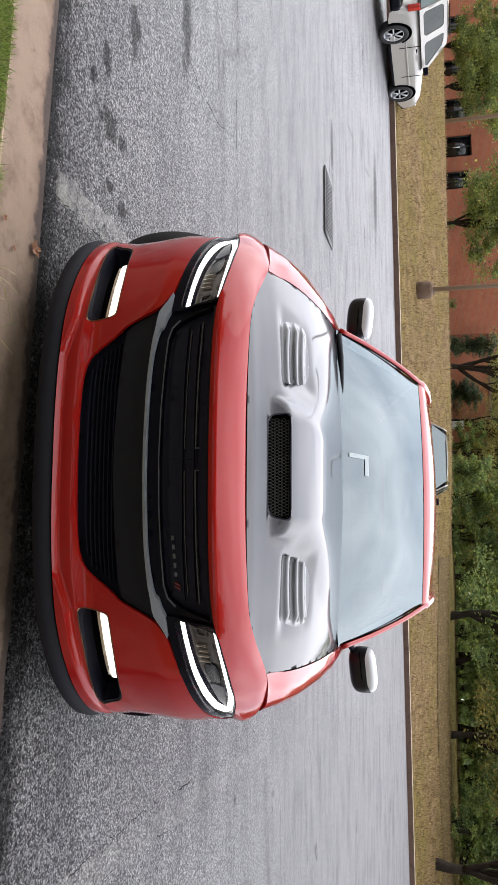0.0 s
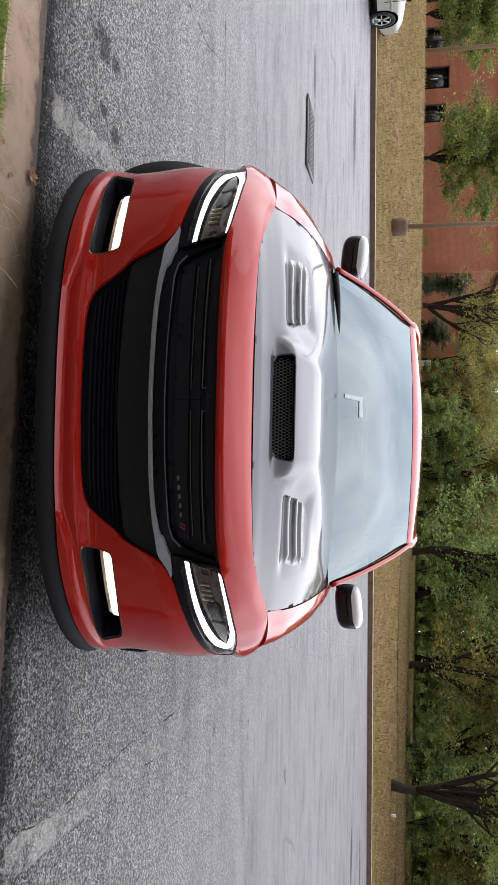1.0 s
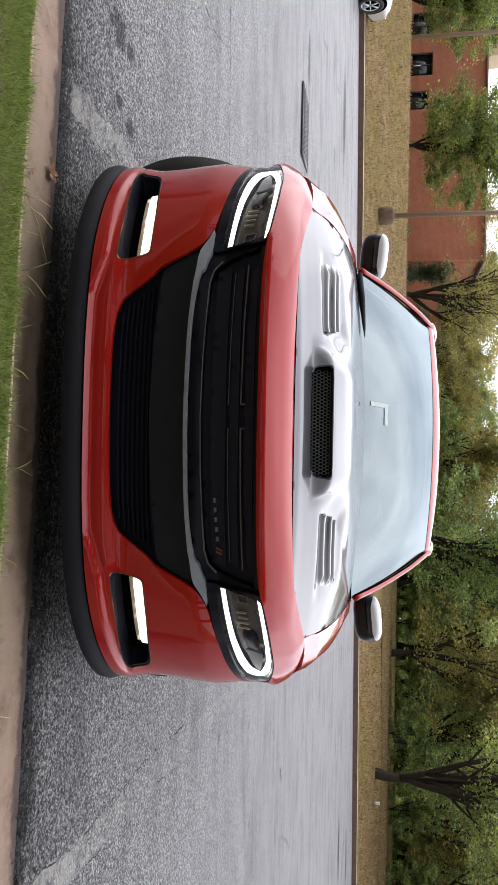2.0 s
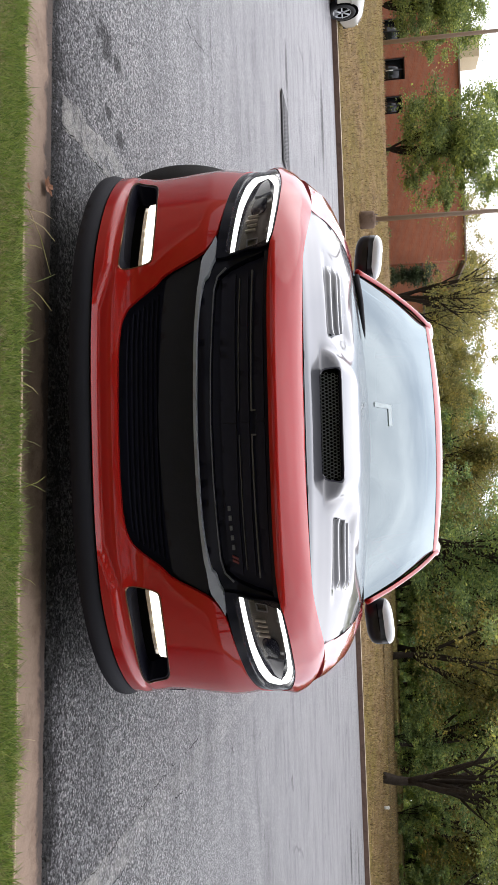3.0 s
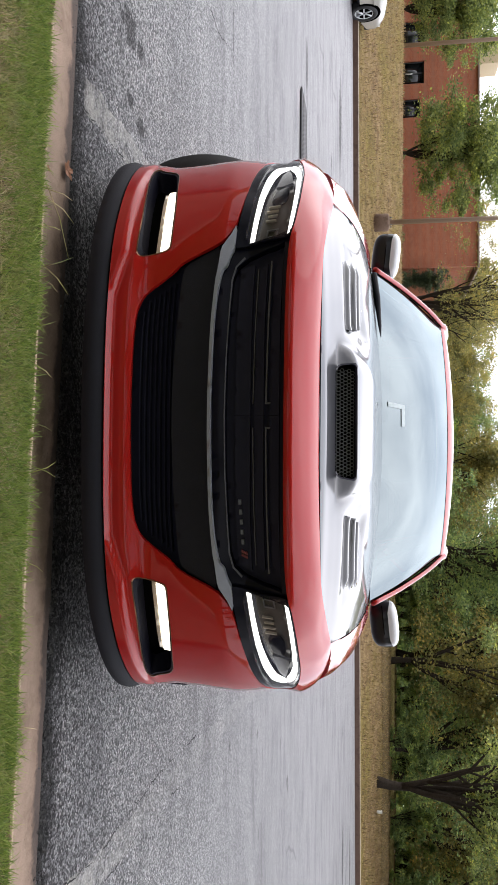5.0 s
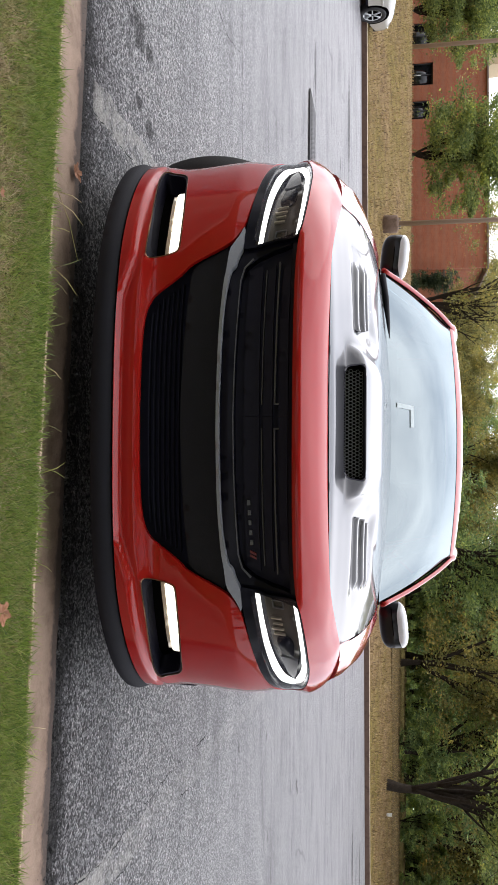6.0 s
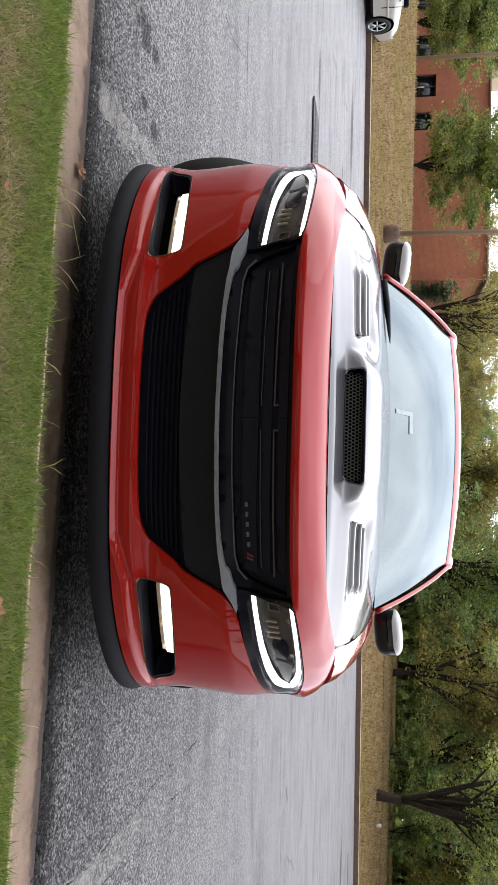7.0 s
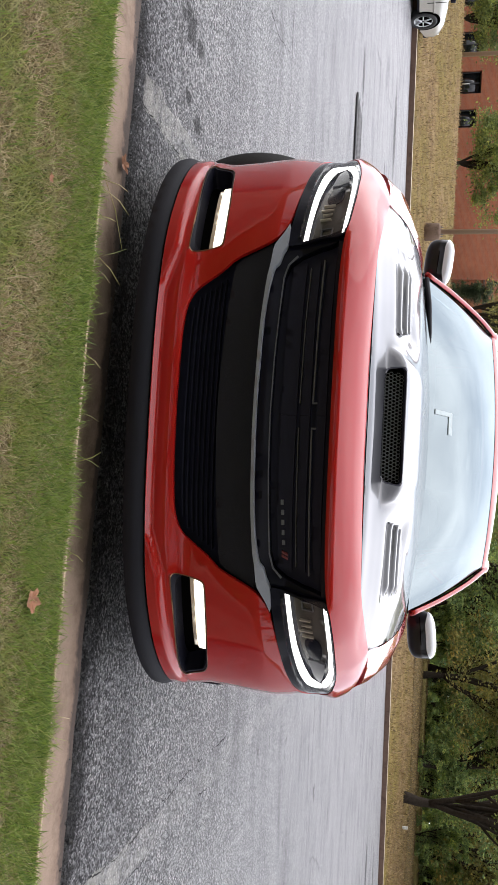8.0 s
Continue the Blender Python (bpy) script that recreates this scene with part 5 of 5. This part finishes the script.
# ---- lamp posts ----
def light_pole(at, height, r, footing, label):
    t = thing("light_pole", label, "lamp post", at, group="lamp posts")
    if footing:
        v, f = lathe([(-.25, .001), (-.25, .27), (.38, .26), (.42, .24), (.42, .001)], 24)
        part("footing", ([(b, c, a) for a, b, c in v], f), BASE_BROWN, t, "brown stained concrete footing")
        part("base_plate", box(0, 0, .44, .30, .30, .03, .005), POLE_TAN, t)
        for sx in (-.11, .11):
            for sy in (-.11, .11):
                part("anchor_bolt", tube([(sx, sy, .42), (sx, sy, .52)], .016, 6), IRON, t)
    part("shaft", tube([(0, 0, .4 if footing else -.2), (0, 0, height * .5), (0, 0, height)], [r, r * .85, r * .7], 14), POLE_TAN, t)
    part("lamp_head", box(.35, 0, height + .05, .8, .3, .14, .03), POLE_TAN, t)
    return t


light_pole((-7.3, 21.9, gz(-7.3, 21.9)), 9.0, .075, True, "tan lamp post on a brown concrete footing")
light_pole((-17.0, 30.0, gz(-17, 30)), 9.0, .09, False, "slim tan lamp post on the lawn crest")


marker = thing("marker_post", "short white plastic marker post in the dry grass", "marker", (12.1, 26.1, gz(12.1, 26.1) - .02))
part("post", tube([(0, 0, 0), (0, 0, .16)], .05, 10), WHITE_METAL, marker)
part("cap", tube([(0, 0, .16), (0, 0, .19), (0, 0, .205)], [.065, .06, .03], 10), WHITE_METAL, marker)


# ---- far vehicles ----
SUV_GLASS = plain("green_tinted_glass", (.028, .036, .034), .2, var=.5, scale=2, spec=.15)
# sky reflection of the rear pane, painted in as a pale base colour
SIDE_GLASS_PALE = plain("painted_sky_glass", (.30, .36, .37), .1, spec=.6)
def suv(label, at, turn, length=4.4, height=1.62, rear=.8, base=2.6, name="suv"):
    """Built nose to +y from its rear bumper at y = 0."""
    t = thing(name, label, "car", at, turn, group="pale vehicles at the far kerb")
    prof = [(0, .45, .62, .80), (.06, .30, .9, .84), (.25, .26, 1.0, .88), (1.0, .26, 1.0, .90), (2.6, .26, 1.0, .90), (3.3, .26, .97, .89), (3.9, .28, .92, .87), (4.2, .38, .85, .84), (4.34, .44, .78, .80), (4.42, .52, .68, .72)]
    verts, faces = [], []
    n = 14
    for y, z0, z1, w in prof:
        for k in range(n):
            a = math.pi * k / (n - 1)
            c, q = math.cos(a), math.sin(a)
            verts.append((w * math.copysign(abs(c) ** .28, c), y * length / 4.4, z0 + (z1 - z0) * (max(0, q) ** .45)))
    for j in range(len(prof) - 1):
        for k in range(n - 1):
            a = j * n + k
            faces.append((a, a + 1, a + n + 1, a + n))
    faces.append(tuple(range(n)))
    faces.append(tuple(range((len(prof) - 1) * n, len(prof) * n))[::-1])
    part("body", (verts, faces), SUV_WHITE, t, "silver body")
    # cabin: side pieces, roof and glass
    def cab(y, z, s, o=0.0):
        return s * (.86 - .30 * max(0, z - .98) / .6 + o), y, z
    for s in (1, -1):
        side = [(.10, .97), (2.66, .97), (1.98, height - .06), (1.66, height - .015), (.34, height - .015), (.20, height - .08)]
        wins = [chaikin([(.24, 1.05), (1.16, 1.05), (1.16, height - .11), (.32, height - .11)], 1, .1), chaikin([(1.42, 1.05), (2.44, 1.05), (1.90, height - .16), (1.70, height - .12), (1.42, height - .11)], 1, .1)]
        part("cabin_side", sheet_mesh(side, lambda y, z, o: cab(y, z, s, o), 0, .03, wins, .15), SUV_WHITE, t)
        for w in wins:
            part("side_window", sheet_mesh(w, lambda y, z, o: cab(y, z, s, -.012), 0, 0, (), .15), SUV_GLASS, t)
        part("door_mirror", box(s * .98, 2.36, 1.06, .18, .1, .13, .03), SATIN_BLACK, t)
        part("door_handle", box(s * .905, 1.56, .86, .03, .13, .03), SATIN_BLACK, t)
        part("tail_lamp", box(s * .80, .04, .85, .12, .10, .28, .02), TAIL_RED, t)
        part("headlamp", box(s * .66, 4.27, .70, .22, .14, .10, .03), CHROME, t)
        part("roof_bar", tube([(s * .58, .4, height + .02), (s * .58, 1.6, height + .03)], .014, 6), SATIN_BLACK, t)
        part("door_moulding", box(s * .905, 2.1, .62, .02, 1.9, .035, .008), SUV_WHITE, t)
        part("door_seam", box(s * .902, 1.38, .70, .01, .012, .5), VOID_BLACK, t)
        part("door_seam", box(s * .902, 2.62, .70, .01, .012, .5), VOID_BLACK, t)
        part("sill", box(s * .84, 2.1, .25, .08, 1.7, .10, .02), SATIN_BLACK, t)
        for cy in (rear, rear + base):
            part("arch_shadow", sheet_mesh([(cy + .42 * math.cos(a), .36 + .42 * math.sin(a)) for a in np.linspace(0, 2 * math.pi, 25)[:-1]], lambda y, z, o: (s * (.895 + o), y, max(z, .24)), 0, .02, (), .1), VOID_BLACK, t)
            wheel(t, s * .82, cy, .355, 0, s, .355, .22, .235, 6, SILVER, 1.9)
    part("roof", sheet_mesh([(-.56, .25), (.56, .25), (.56, 1.95), (-.56, 1.95)], lambda x, y, o: (x, y, height - .012 + .03 * (1 - (x / .56) ** 2) - .10 * max(0, abs(y - 1.05) - .6) + o), 0, .02, (), .15), SUV_WHITE, t)
    part("windscreen", ([(-.82, 2.68, .97), (.82, 2.68, .97), (.57, 1.95, height - .05), (-.57, 1.95, height - .05)], [(0, 1, 2, 3)]), DARK_GLASS, t)
    part("rear_window", ([(-.80, .10, 1.0), (.80, .10, 1.0), (.57, .24, height - .05), (-.57, .24, height - .05)], [(0, 1, 2, 3)]), SIDE_GLASS_PALE, t, "rear window with a painted pale sky reflection")
    part("rear_bumper", box(0, .02, .45, 1.65, .18, .20, .05), SATIN_BLACK, t)
    part("front_bumper", box(0, 4.28, .42, 1.6, .20, .16, .05), SATIN_BLACK, t)
    return t


suv("silver two-door sport utility vehicle parked nose to the far kerb", (-12.4, 14.5, float(lot_h(16.5)) - .01), 0)
suv("low white saloon parked with its tail to the lot", (-1.65, 17.0, float(lot_h(18)) - .03), 0, height=1.36, name="saloon_car")


# ---- lot furniture and marks ----
drain = thing("storm_drain", "iron storm drain grating set in the asphalt", "drain", (-4.4, 8.35, float(lot_h(8.35))))
part("pan", box(0, 0, .004, .92, .70, .012), VOID_BLACK, drain)
for x in (-.46, .46):
    part("rail", box(x, 0, .012, .05, .74, .02), IRON, drain)
for y in (-.35, .35):
    part("rail", box(0, y, .012, .92, .05, .02), IRON, drain)
for k in range(14):
    part("slat", box(-.41 + k * .063, 0, .012, .028, .66, .016), IRON, drain)


LINE_PAINT = asphalt_material("worn_line_on_asphalt", True)


def parking_line(x0, x1, y1):
    """A worn line from the kerb, ragged along both edges."""
    verts, faces = [], []
    ys = np.linspace(float(near_edge(x0)) + .12, y1, 110)
    for y in ys:
        xc = x0 + (x1 - x0) * y / y1
        for e, d in enumerate((-.07, -.03, .03, .07)):
            x = xc + d + (.022 * noise.noise((7 * y, 5.0 * e, x0)) + .012 * noise.noise((31 * y, 5.0 * e, x0)) if e in (0, 3) else 0)
            verts.append((x, y, float(lot_h(y)) + .0014 + .0015 * noise.noise((x * 3, y * 3, 0)) - .012 * math.exp(-max(0, y - near_edge(x)) * 9)))
    for j in range(len(ys) - 1):
        faces += [(4 * j + k, 4 * j + k + 1, 4 * j + k + 5, 4 * j + k + 4) for k in range(3)]
    tagged(part("parking_line", (verts, faces), LINE_PAINT), "worn faded white parking bay line on asphalt", "road marking", kind="structure")


parking_line(-1.21, -1.10, 4.8)
parking_line(1.66, 2.10, 4.6)
STAIN = asphalt_material("oil_darkened_asphalt", tone=.14)


def stain(x, y, rx, ry, seed):
    """A ragged oil mark, a hair above the asphalt."""
    r = random.Random(seed)
    k = [r.uniform(0, 6) for _ in range(3)]
    rim = []
    for i in range(48):
        a = 2 * math.pi * i / 48
        q = 1 + .28 * math.sin(3 * a + k[0]) + .22 * math.sin(5 * a + k[1]) + .18 * math.sin(11 * a + k[2])
        rim.append((x + rx * q * math.cos(a), y + ry * q * math.sin(a)))
    def on_lot(a, b):
        return a, b, float(lot_h(b)) + .0022 + .0015 * noise.noise((a * 3, b * 3, 0)) - .012 * math.exp(-max(0, b - float(near_edge(a))) * 9)

    verts = [on_lot(x, y)] + [on_lot(x + (a - x) * f, y + (b - y) * f) for f in (.34, .67, 1.0) for a, b in rim]
    faces = [(0, 1 + i, 1 + (i + 1) % 48) for i in range(48)] + [(1 + 48 * r + i, 49 + 48 * r + i, 49 + 48 * r + (i + 1) % 48, 1 + 48 * r + (i + 1) % 48) for r in range(2) for i in range(48)]
    tagged(part("oil_stain", (verts, faces), STAIN), "dark oil stain soaked into the asphalt", "stain", kind="structure")


for q in ((10.6, 18.7, .9, .16, 9), (6.2, 16.1, .14, .05, 10), (3.9, 7.2, .06, .07, 4), (4.02, 7.28, .04, .05, 8), (2.2, 3.4, .025, .03, 5), (3.5, 4.9, .04, .03, 6), (2.56, 4.79, .035, .03, 18), (2.69, 4.76, .03, .02, 19), (1.93, 7.74, .05, .06, 20),
          (-5.6, 12.6, .18, .06, 7), (-9.2, 12.6, .5, .05, 21)):
    stain(*q)
GRIT = plain("loose_dark_grit", (.075, .073, .074), .9, var=.6, scale=40, spec=.15)
_r, _v, _f = random.Random(12), [], []
for k in range(2600):
    x = _r.uniform(-2.2, 2.3)
    y = float(near_edge(x)) + _r.gauss(.03, .028) + .02 * noise.noise((x * 5, 0, 3))
    s = _r.uniform(.0025, .0065) * (1.5 if _r.random() < .08 else 1)
    z, n = .002 - .010 * math.exp(-max(0, y - float(near_edge(x))) * 9), len(_v)
    a = _r.uniform(0, 2)
    for q in range(4):
        _v.append((x + s * math.cos(a + q * 1.57) * _r.uniform(.7, 1.3), y + s * math.sin(a + q * 1.57) * _r.uniform(.7, 1.3), z + s * _r.uniform(0, .3)))
    _v.append((x + s * _r.uniform(-.3, .3), y + s * _r.uniform(-.3, .3), z + s * _r.uniform(.8, 1.4)))
    _f += [(n + q, n + (q + 1) % 4, n + 4) for q in range(4)]
grit = part("grit", (_v, _f), GRIT)
grit.data.polygons.foreach_set("use_smooth", [False] * len(_f))
tagged(grit, "loose dark grit along the broken asphalt edge", "gravel", kind="stuff")
CRACK = plain("crack_shadow_grit", (.035, .034, .035), .95, var=.4, scale=60, spec=.1)


def crack(points, width, seed):
    """A ragged open crack in the asphalt, filled with dark grit."""
    r = random.Random(seed)
    verts, faces, n = [], [], 0
    for (a, b), (c, d) in zip(points, points[1:]):
        k = max(2, int(math.hypot(c - a, d - b) / .015))
        for i in range(k):
            f = i / k
            x, y = a + (c - a) * f, b + (d - b) * f
            x, y = x + .03 * noise.noise((x * 2.5, y * 2.5, seed)) + .014 * noise.noise((x * 23, y * 23, seed)) + .008 * noise.noise((x * 60, y * 60, seed)), y + .03 * noise.noise((x * 2.5, y * 2.5, seed + 9)) + .014 * noise.noise((x * 23, y * 23, seed + 4)) + .008 * noise.noise((x * 60, y * 60, seed + 4))
            w = .7 * width * max(.05, .5 + .9 * noise.noise((x * 6, y * 6, seed + 2)) + r.uniform(-.2, .2))
            l = math.hypot(c - a, d - b)
            nx, ny = -(d - b) / l * w / 2, (c - a) / l * w / 2
            z = float(lot_h(y)) + .0018 + .0015 * noise.noise((x * 3, y * 3, 0)) - .012 * math.exp(-max(0, y - float(near_edge(x))) * 9)
            verts += [(x - nx, y - ny, z), (x + nx, y + ny, z)]
            if n and noise.noise((x * 4, y * 4, seed + 7)) > -.16:
                faces.append((2 * n - 2, 2 * n - 1, 2 * n + 1, 2 * n))
            n += 1
    tagged(part("crack", (verts, faces), CRACK), "dark open crack across the grey asphalt", "crack", kind="structure")


for q in (([(-4.6, 3.27), (-3.48, 3.26), (-2.9, 3.27), (-2.0, 3.34), (-.9, 3.36)], .022, 1), ([(-3.1, 1.6), (-2.85, 1.99), (-2.74, 2.24), (-2.72, 2.70), (-2.86, 3.22)], .016, 2), ([(-7.5, 8.95), (-6.2, 8.57), (-4.95, 8.5)], .05, 3), ([(-3.9, 8.45), (-2.6, 8.75), (-1.2, 8.6)], .035, 4),
          ([(1.59, .20), (1.63, .37), (1.66, .63), (1.65, .93), (1.68, 1.3), (1.70, 1.7), (1.74, 2.3)], .013, 5), ([(1.75, .20), (1.78, .38), (1.79, .64), (1.85, 1.32), (1.91, 1.9)], .010, 6),
          ([(1.2, 3.86), (1.96, 3.89), (3.5, 3.97), (5.0, 4.1)], .014, 7), ([(2.1, 5.1), (2.7, 5.12), (4.1, 5.12), (5.5, 5.2)], .016, 8), ([(2.0, 6.3), (2.7, 6.45), (4.9, 6.85), (7.5, 7.1)], .022, 9), ([(-1.15, .24), (-1.14, .4), (-1.16, .56), (-1.13, .8), (-1.1, 1.0)], .014, 10),
          ([(-5.5, 4.7), (-4.0, 4.33), (-3.2, 4.6), (-2.1, 4.55)], .016, 11), ([(-8.5, 6.2), (-6.0, 6.05), (-3.4, 6.25)], .02, 12), ([(3.0, 10.5), (6.0, 11.0), (9.5, 11.2)], .04, 13)):
    crack(*q)


# ---- near grass ----
def blades(n, xs, ys, h, width, seed, keep=None, lean=.5):
    r = np.random.RandomState(seed)
    x, y = r.uniform(*xs, n), r.uniform(*ys, n)
    if keep is not None:
        ok = keep(x, y, r)
        x, y = x[ok], y[ok]
    n = len(x)
    hh = h * r.uniform(.45, 1.25, n)
    a = r.uniform(0, 2 * math.pi, n)
    l = lean * hh * r.uniform(.1, 1.5, n)
    b = r.uniform(0, 2 * math.pi, n)
    z = lawn_h(y) - .004
    dx, dy = np.cos(a) * width * .5, np.sin(a) * width * .5
    ox, oy = np.cos(b) * l, np.sin(b) * l
    P = np.stack([np.stack([x - dx, y - dy, z], 1), np.stack([x + dx, y + dy, z], 1), np.stack([x + dx * .8 + ox * .35, y + dy * .8 + oy * .35, z + hh * .6], 1),
                  np.stack([x - dx * .8 + ox * .35, y - dy * .8 + oy * .35, z + hh * .6], 1), np.stack([x + ox, y + oy, z + hh], 1)], 1).reshape(-1, 3)
    faces = []
    for i in range(n):
        k = 5 * i
        faces += [(k, k + 1, k + 2, k + 3), (k + 3, k + 2, k + 4)]
    return P.tolist(), faces


def patchy_blades(name, green, tan, lo, hi, size=7.0):
    """Blade colours by patches of the lawn as well as blade by blade."""
    m = leaf_material(name, green)
    t = m.node_tree
    b = t.nodes["Principled BSDF"]
    first = b.inputs["Base Color"].links[0].from_socket
    g = t.nodes.new("ShaderNodeNewGeometry")
    second = ramp_of(t, g.outputs["Random Per Island"], [(i / (len(tan) - 1), c) for i, c in enumerate(tan)])
    patch = ramp_of(t, noise_fac(t, size, 4, .6, g.outputs["Position"], (1, 1.5, .01)), [(lo, (0, 0, 0)), (hi, (1, 1, 1))])
    c = mixed(t, patch, first, second)
    t.links.new(c, b.inputs["Base Color"])
    for n in t.nodes:
        if n.type == "BSDF_TRANSLUCENT":
            t.links.new(c, n.inputs["Color"])
    return m


TANS = [(.21, .15, .075), (.42, .33, .18), (.62, .51, .32), (.15, .105, .05), (.34, .265, .125)]
GRASS_GREEN = patchy_blades("green_grass_blades", [(.065, .111, .021), (.156, .227, .039), (.260, .345, .065), (.111, .169, .033), (.390, .403, .124)], TANS, .60, .80)
GRASS_DRY = patchy_blades("dry_grass_blades", [(.106, .131, .027), (.237, .250, .062), (.350, .344, .100), (.138, .163, .037), (.450, .400, .163)], TANS, .43, .57, 4.5)


def edge_gap(x, y):
    return near_edge(x) - KERB_W - y


tagged(part("grass", blades(120000, (-1.8, 1.7), (-1.05, -.30), .034, .0028, 1, lambda x, y, r: (edge_gap(x, y) > .026 + .018 * np.sin(17 * x) * np.sin(5.3 * x)) & (r.uniform(0, 1, len(x)) < np.exp(-(np.maximum(edge_gap(x, y), 0) / (.001 + np.clip((1.75 - np.abs(x + .05)) / .5, 0, 1)) / (.23 + .06 * np.sin(5 * x) * np.cos(2.3 * x))) ** 4) + .10), .9), GRASS_GREEN), "short green grass blades along the kerb", "grass", kind="stuff")
tagged(part("dry_grass", blades(150000, (-1.7, 1.6), (-1.45, -.42), .024, .0024, 2, lambda x, y, r: (edge_gap(x, y) > .10) & (r.uniform(0, 1, len(x)) < np.clip((1.68 - np.abs(x + .05)) / .5, 0, 1) * np.clip((y + 1.45) / .3, 0, 1)), 1.7), GRASS_DRY), "dry tan and olive grass thatch", "grass", kind="stuff")
tagged(part("lawn_grass", blades(60000, (-7.5, 7.5), (-4.9, -.1), .036, .0048, 5, lambda x, y, r: (edge_gap(x, y) > .02) & ((np.abs(x) > 1.3) | (y < -1.2)), 1.3), GRASS_DRY), "thin mown lawn grass, olive and tan", "grass", kind="stuff")
FAR_BLADES = patchy_blades("far_lawn_blades", [(.14, .105, .036), (.27, .195, .072), (.39, .29, .12), (.09, .062, .028), (.22, .165, .05)], [(.15, .092, .042), (.28, .18, .085), (.42, .295, .16), (.08, .048, .026), (.22, .135, .06)], .44, .56, .9)
tagged(part("far_grass", (lambda d: ([(v[0], v[1], v[2] - float(lawn_h(v[1])) + gz(v[0], v[1])) for v in d[0]], d[1]))(
    blades(80000, (-22, 20), (17, 42), .085, .020, 3, lambda x, y, r: (y > far_edge(x) + .25) & (y < far_edge(x) + 10.5 + 10 * ss(-3, 5, x)) & ((y < far_edge(x) + 6.6) | (x < 1) | (r.uniform(0, 1, len(x)) < .55)), .9)), FAR_BLADES), "dry tufts of mown lawn on the far bank", "grass", kind="stuff")
# weeds that hang over the kerb
_w = []
for x, dx, dy, h in ((-.60, .19, .10, .02), (-.57, .02, .05, .05), (-.55, .05, .09, .04), (-.47, .0, .055, .02), (-.37, .06, .12, .02), (-.355, -.06, .13, .03), (-.33, .03, .05, .02), (-.20, -.02, .05, .02), (-.10, .03, .05, .015), (.05, .02, .06, .02), (.16, .03, .07, .03),
                     (.18, -.03, .05, .04), (.40, .03, .04, .02), (.80, .02, .05, .02)):
    y = near_edge(x) - KERB_W - .005
    _w.append(tube([(x, y, .19), (x + dx * .5, y + dy * .5, .20 + h * .7), (x + dx, y + dy, .20 + h)], [.0016, .0013, .0006], 5))
tagged(part("weed", joined(*_w), GRASS_DRY), "stray grass stems leaning over the kerb", "weed", kind="stuff")
# fallen leaf on the kerb, lobed and curled
_rim = [(.036 * (1 + .22 * math.cos(5 * a) + .10 * math.cos(11 * a + 1)) * math.cos(a), .040 * (1 + .22 * math.cos(5 * a) + .10 * math.cos(13 * a)) * math.sin(a)) for a in np.linspace(0, 2 * math.pi, 41)[:-1]]
_v = [(0, 0, .004)] + [(.5 * x, .5 * y, .006 + .006 * math.sin(9 * x * 40)) for x, y in _rim] + [(x, y, .006 + 7 * (x * x + .5 * y * y) + .004 * math.sin(60 * x)) for x, y in _rim]
_f = [(0, 1 + i, 1 + (i + 1) % 40) for i in range(40)] + [(1 + i, 41 + i, 41 + (i + 1) % 40, 1 + (i + 1) % 40) for i in range(40)]
leaf = part("leaf", (_v, _f), LEAF_DRY)
leaf.matrix_world = pose(-.85, float(near_edge(-.85)) - .03, .006, 0, 0, 30) @ Matrix.Diagonal((.8, .7, .6, 1))
tagged(leaf, "curled brown fallen leaf in the gutter", "leaf", "fallen leaves")
for x, y, turn, s, h, words in ((-.89, -.05, 140, .4, .004, "scrap of brown leaf in the gutter"), (-.80, .02, 20, .35, .004, "scrap of brown leaf in the gutter"), (.49, -.72, 70, .85, .214, "small orange-brown fallen leaf lying on the lawn"), (-.45, -.75, 200, .35, .212, "tiny dark red fallen leaf lying on the lawn")):
    tagged(copy_thing(leaf, pose(x, y, h, 0, 0, turn) @ Matrix.Diagonal((s, s, s, 1))), words, "leaf", "fallen leaves")
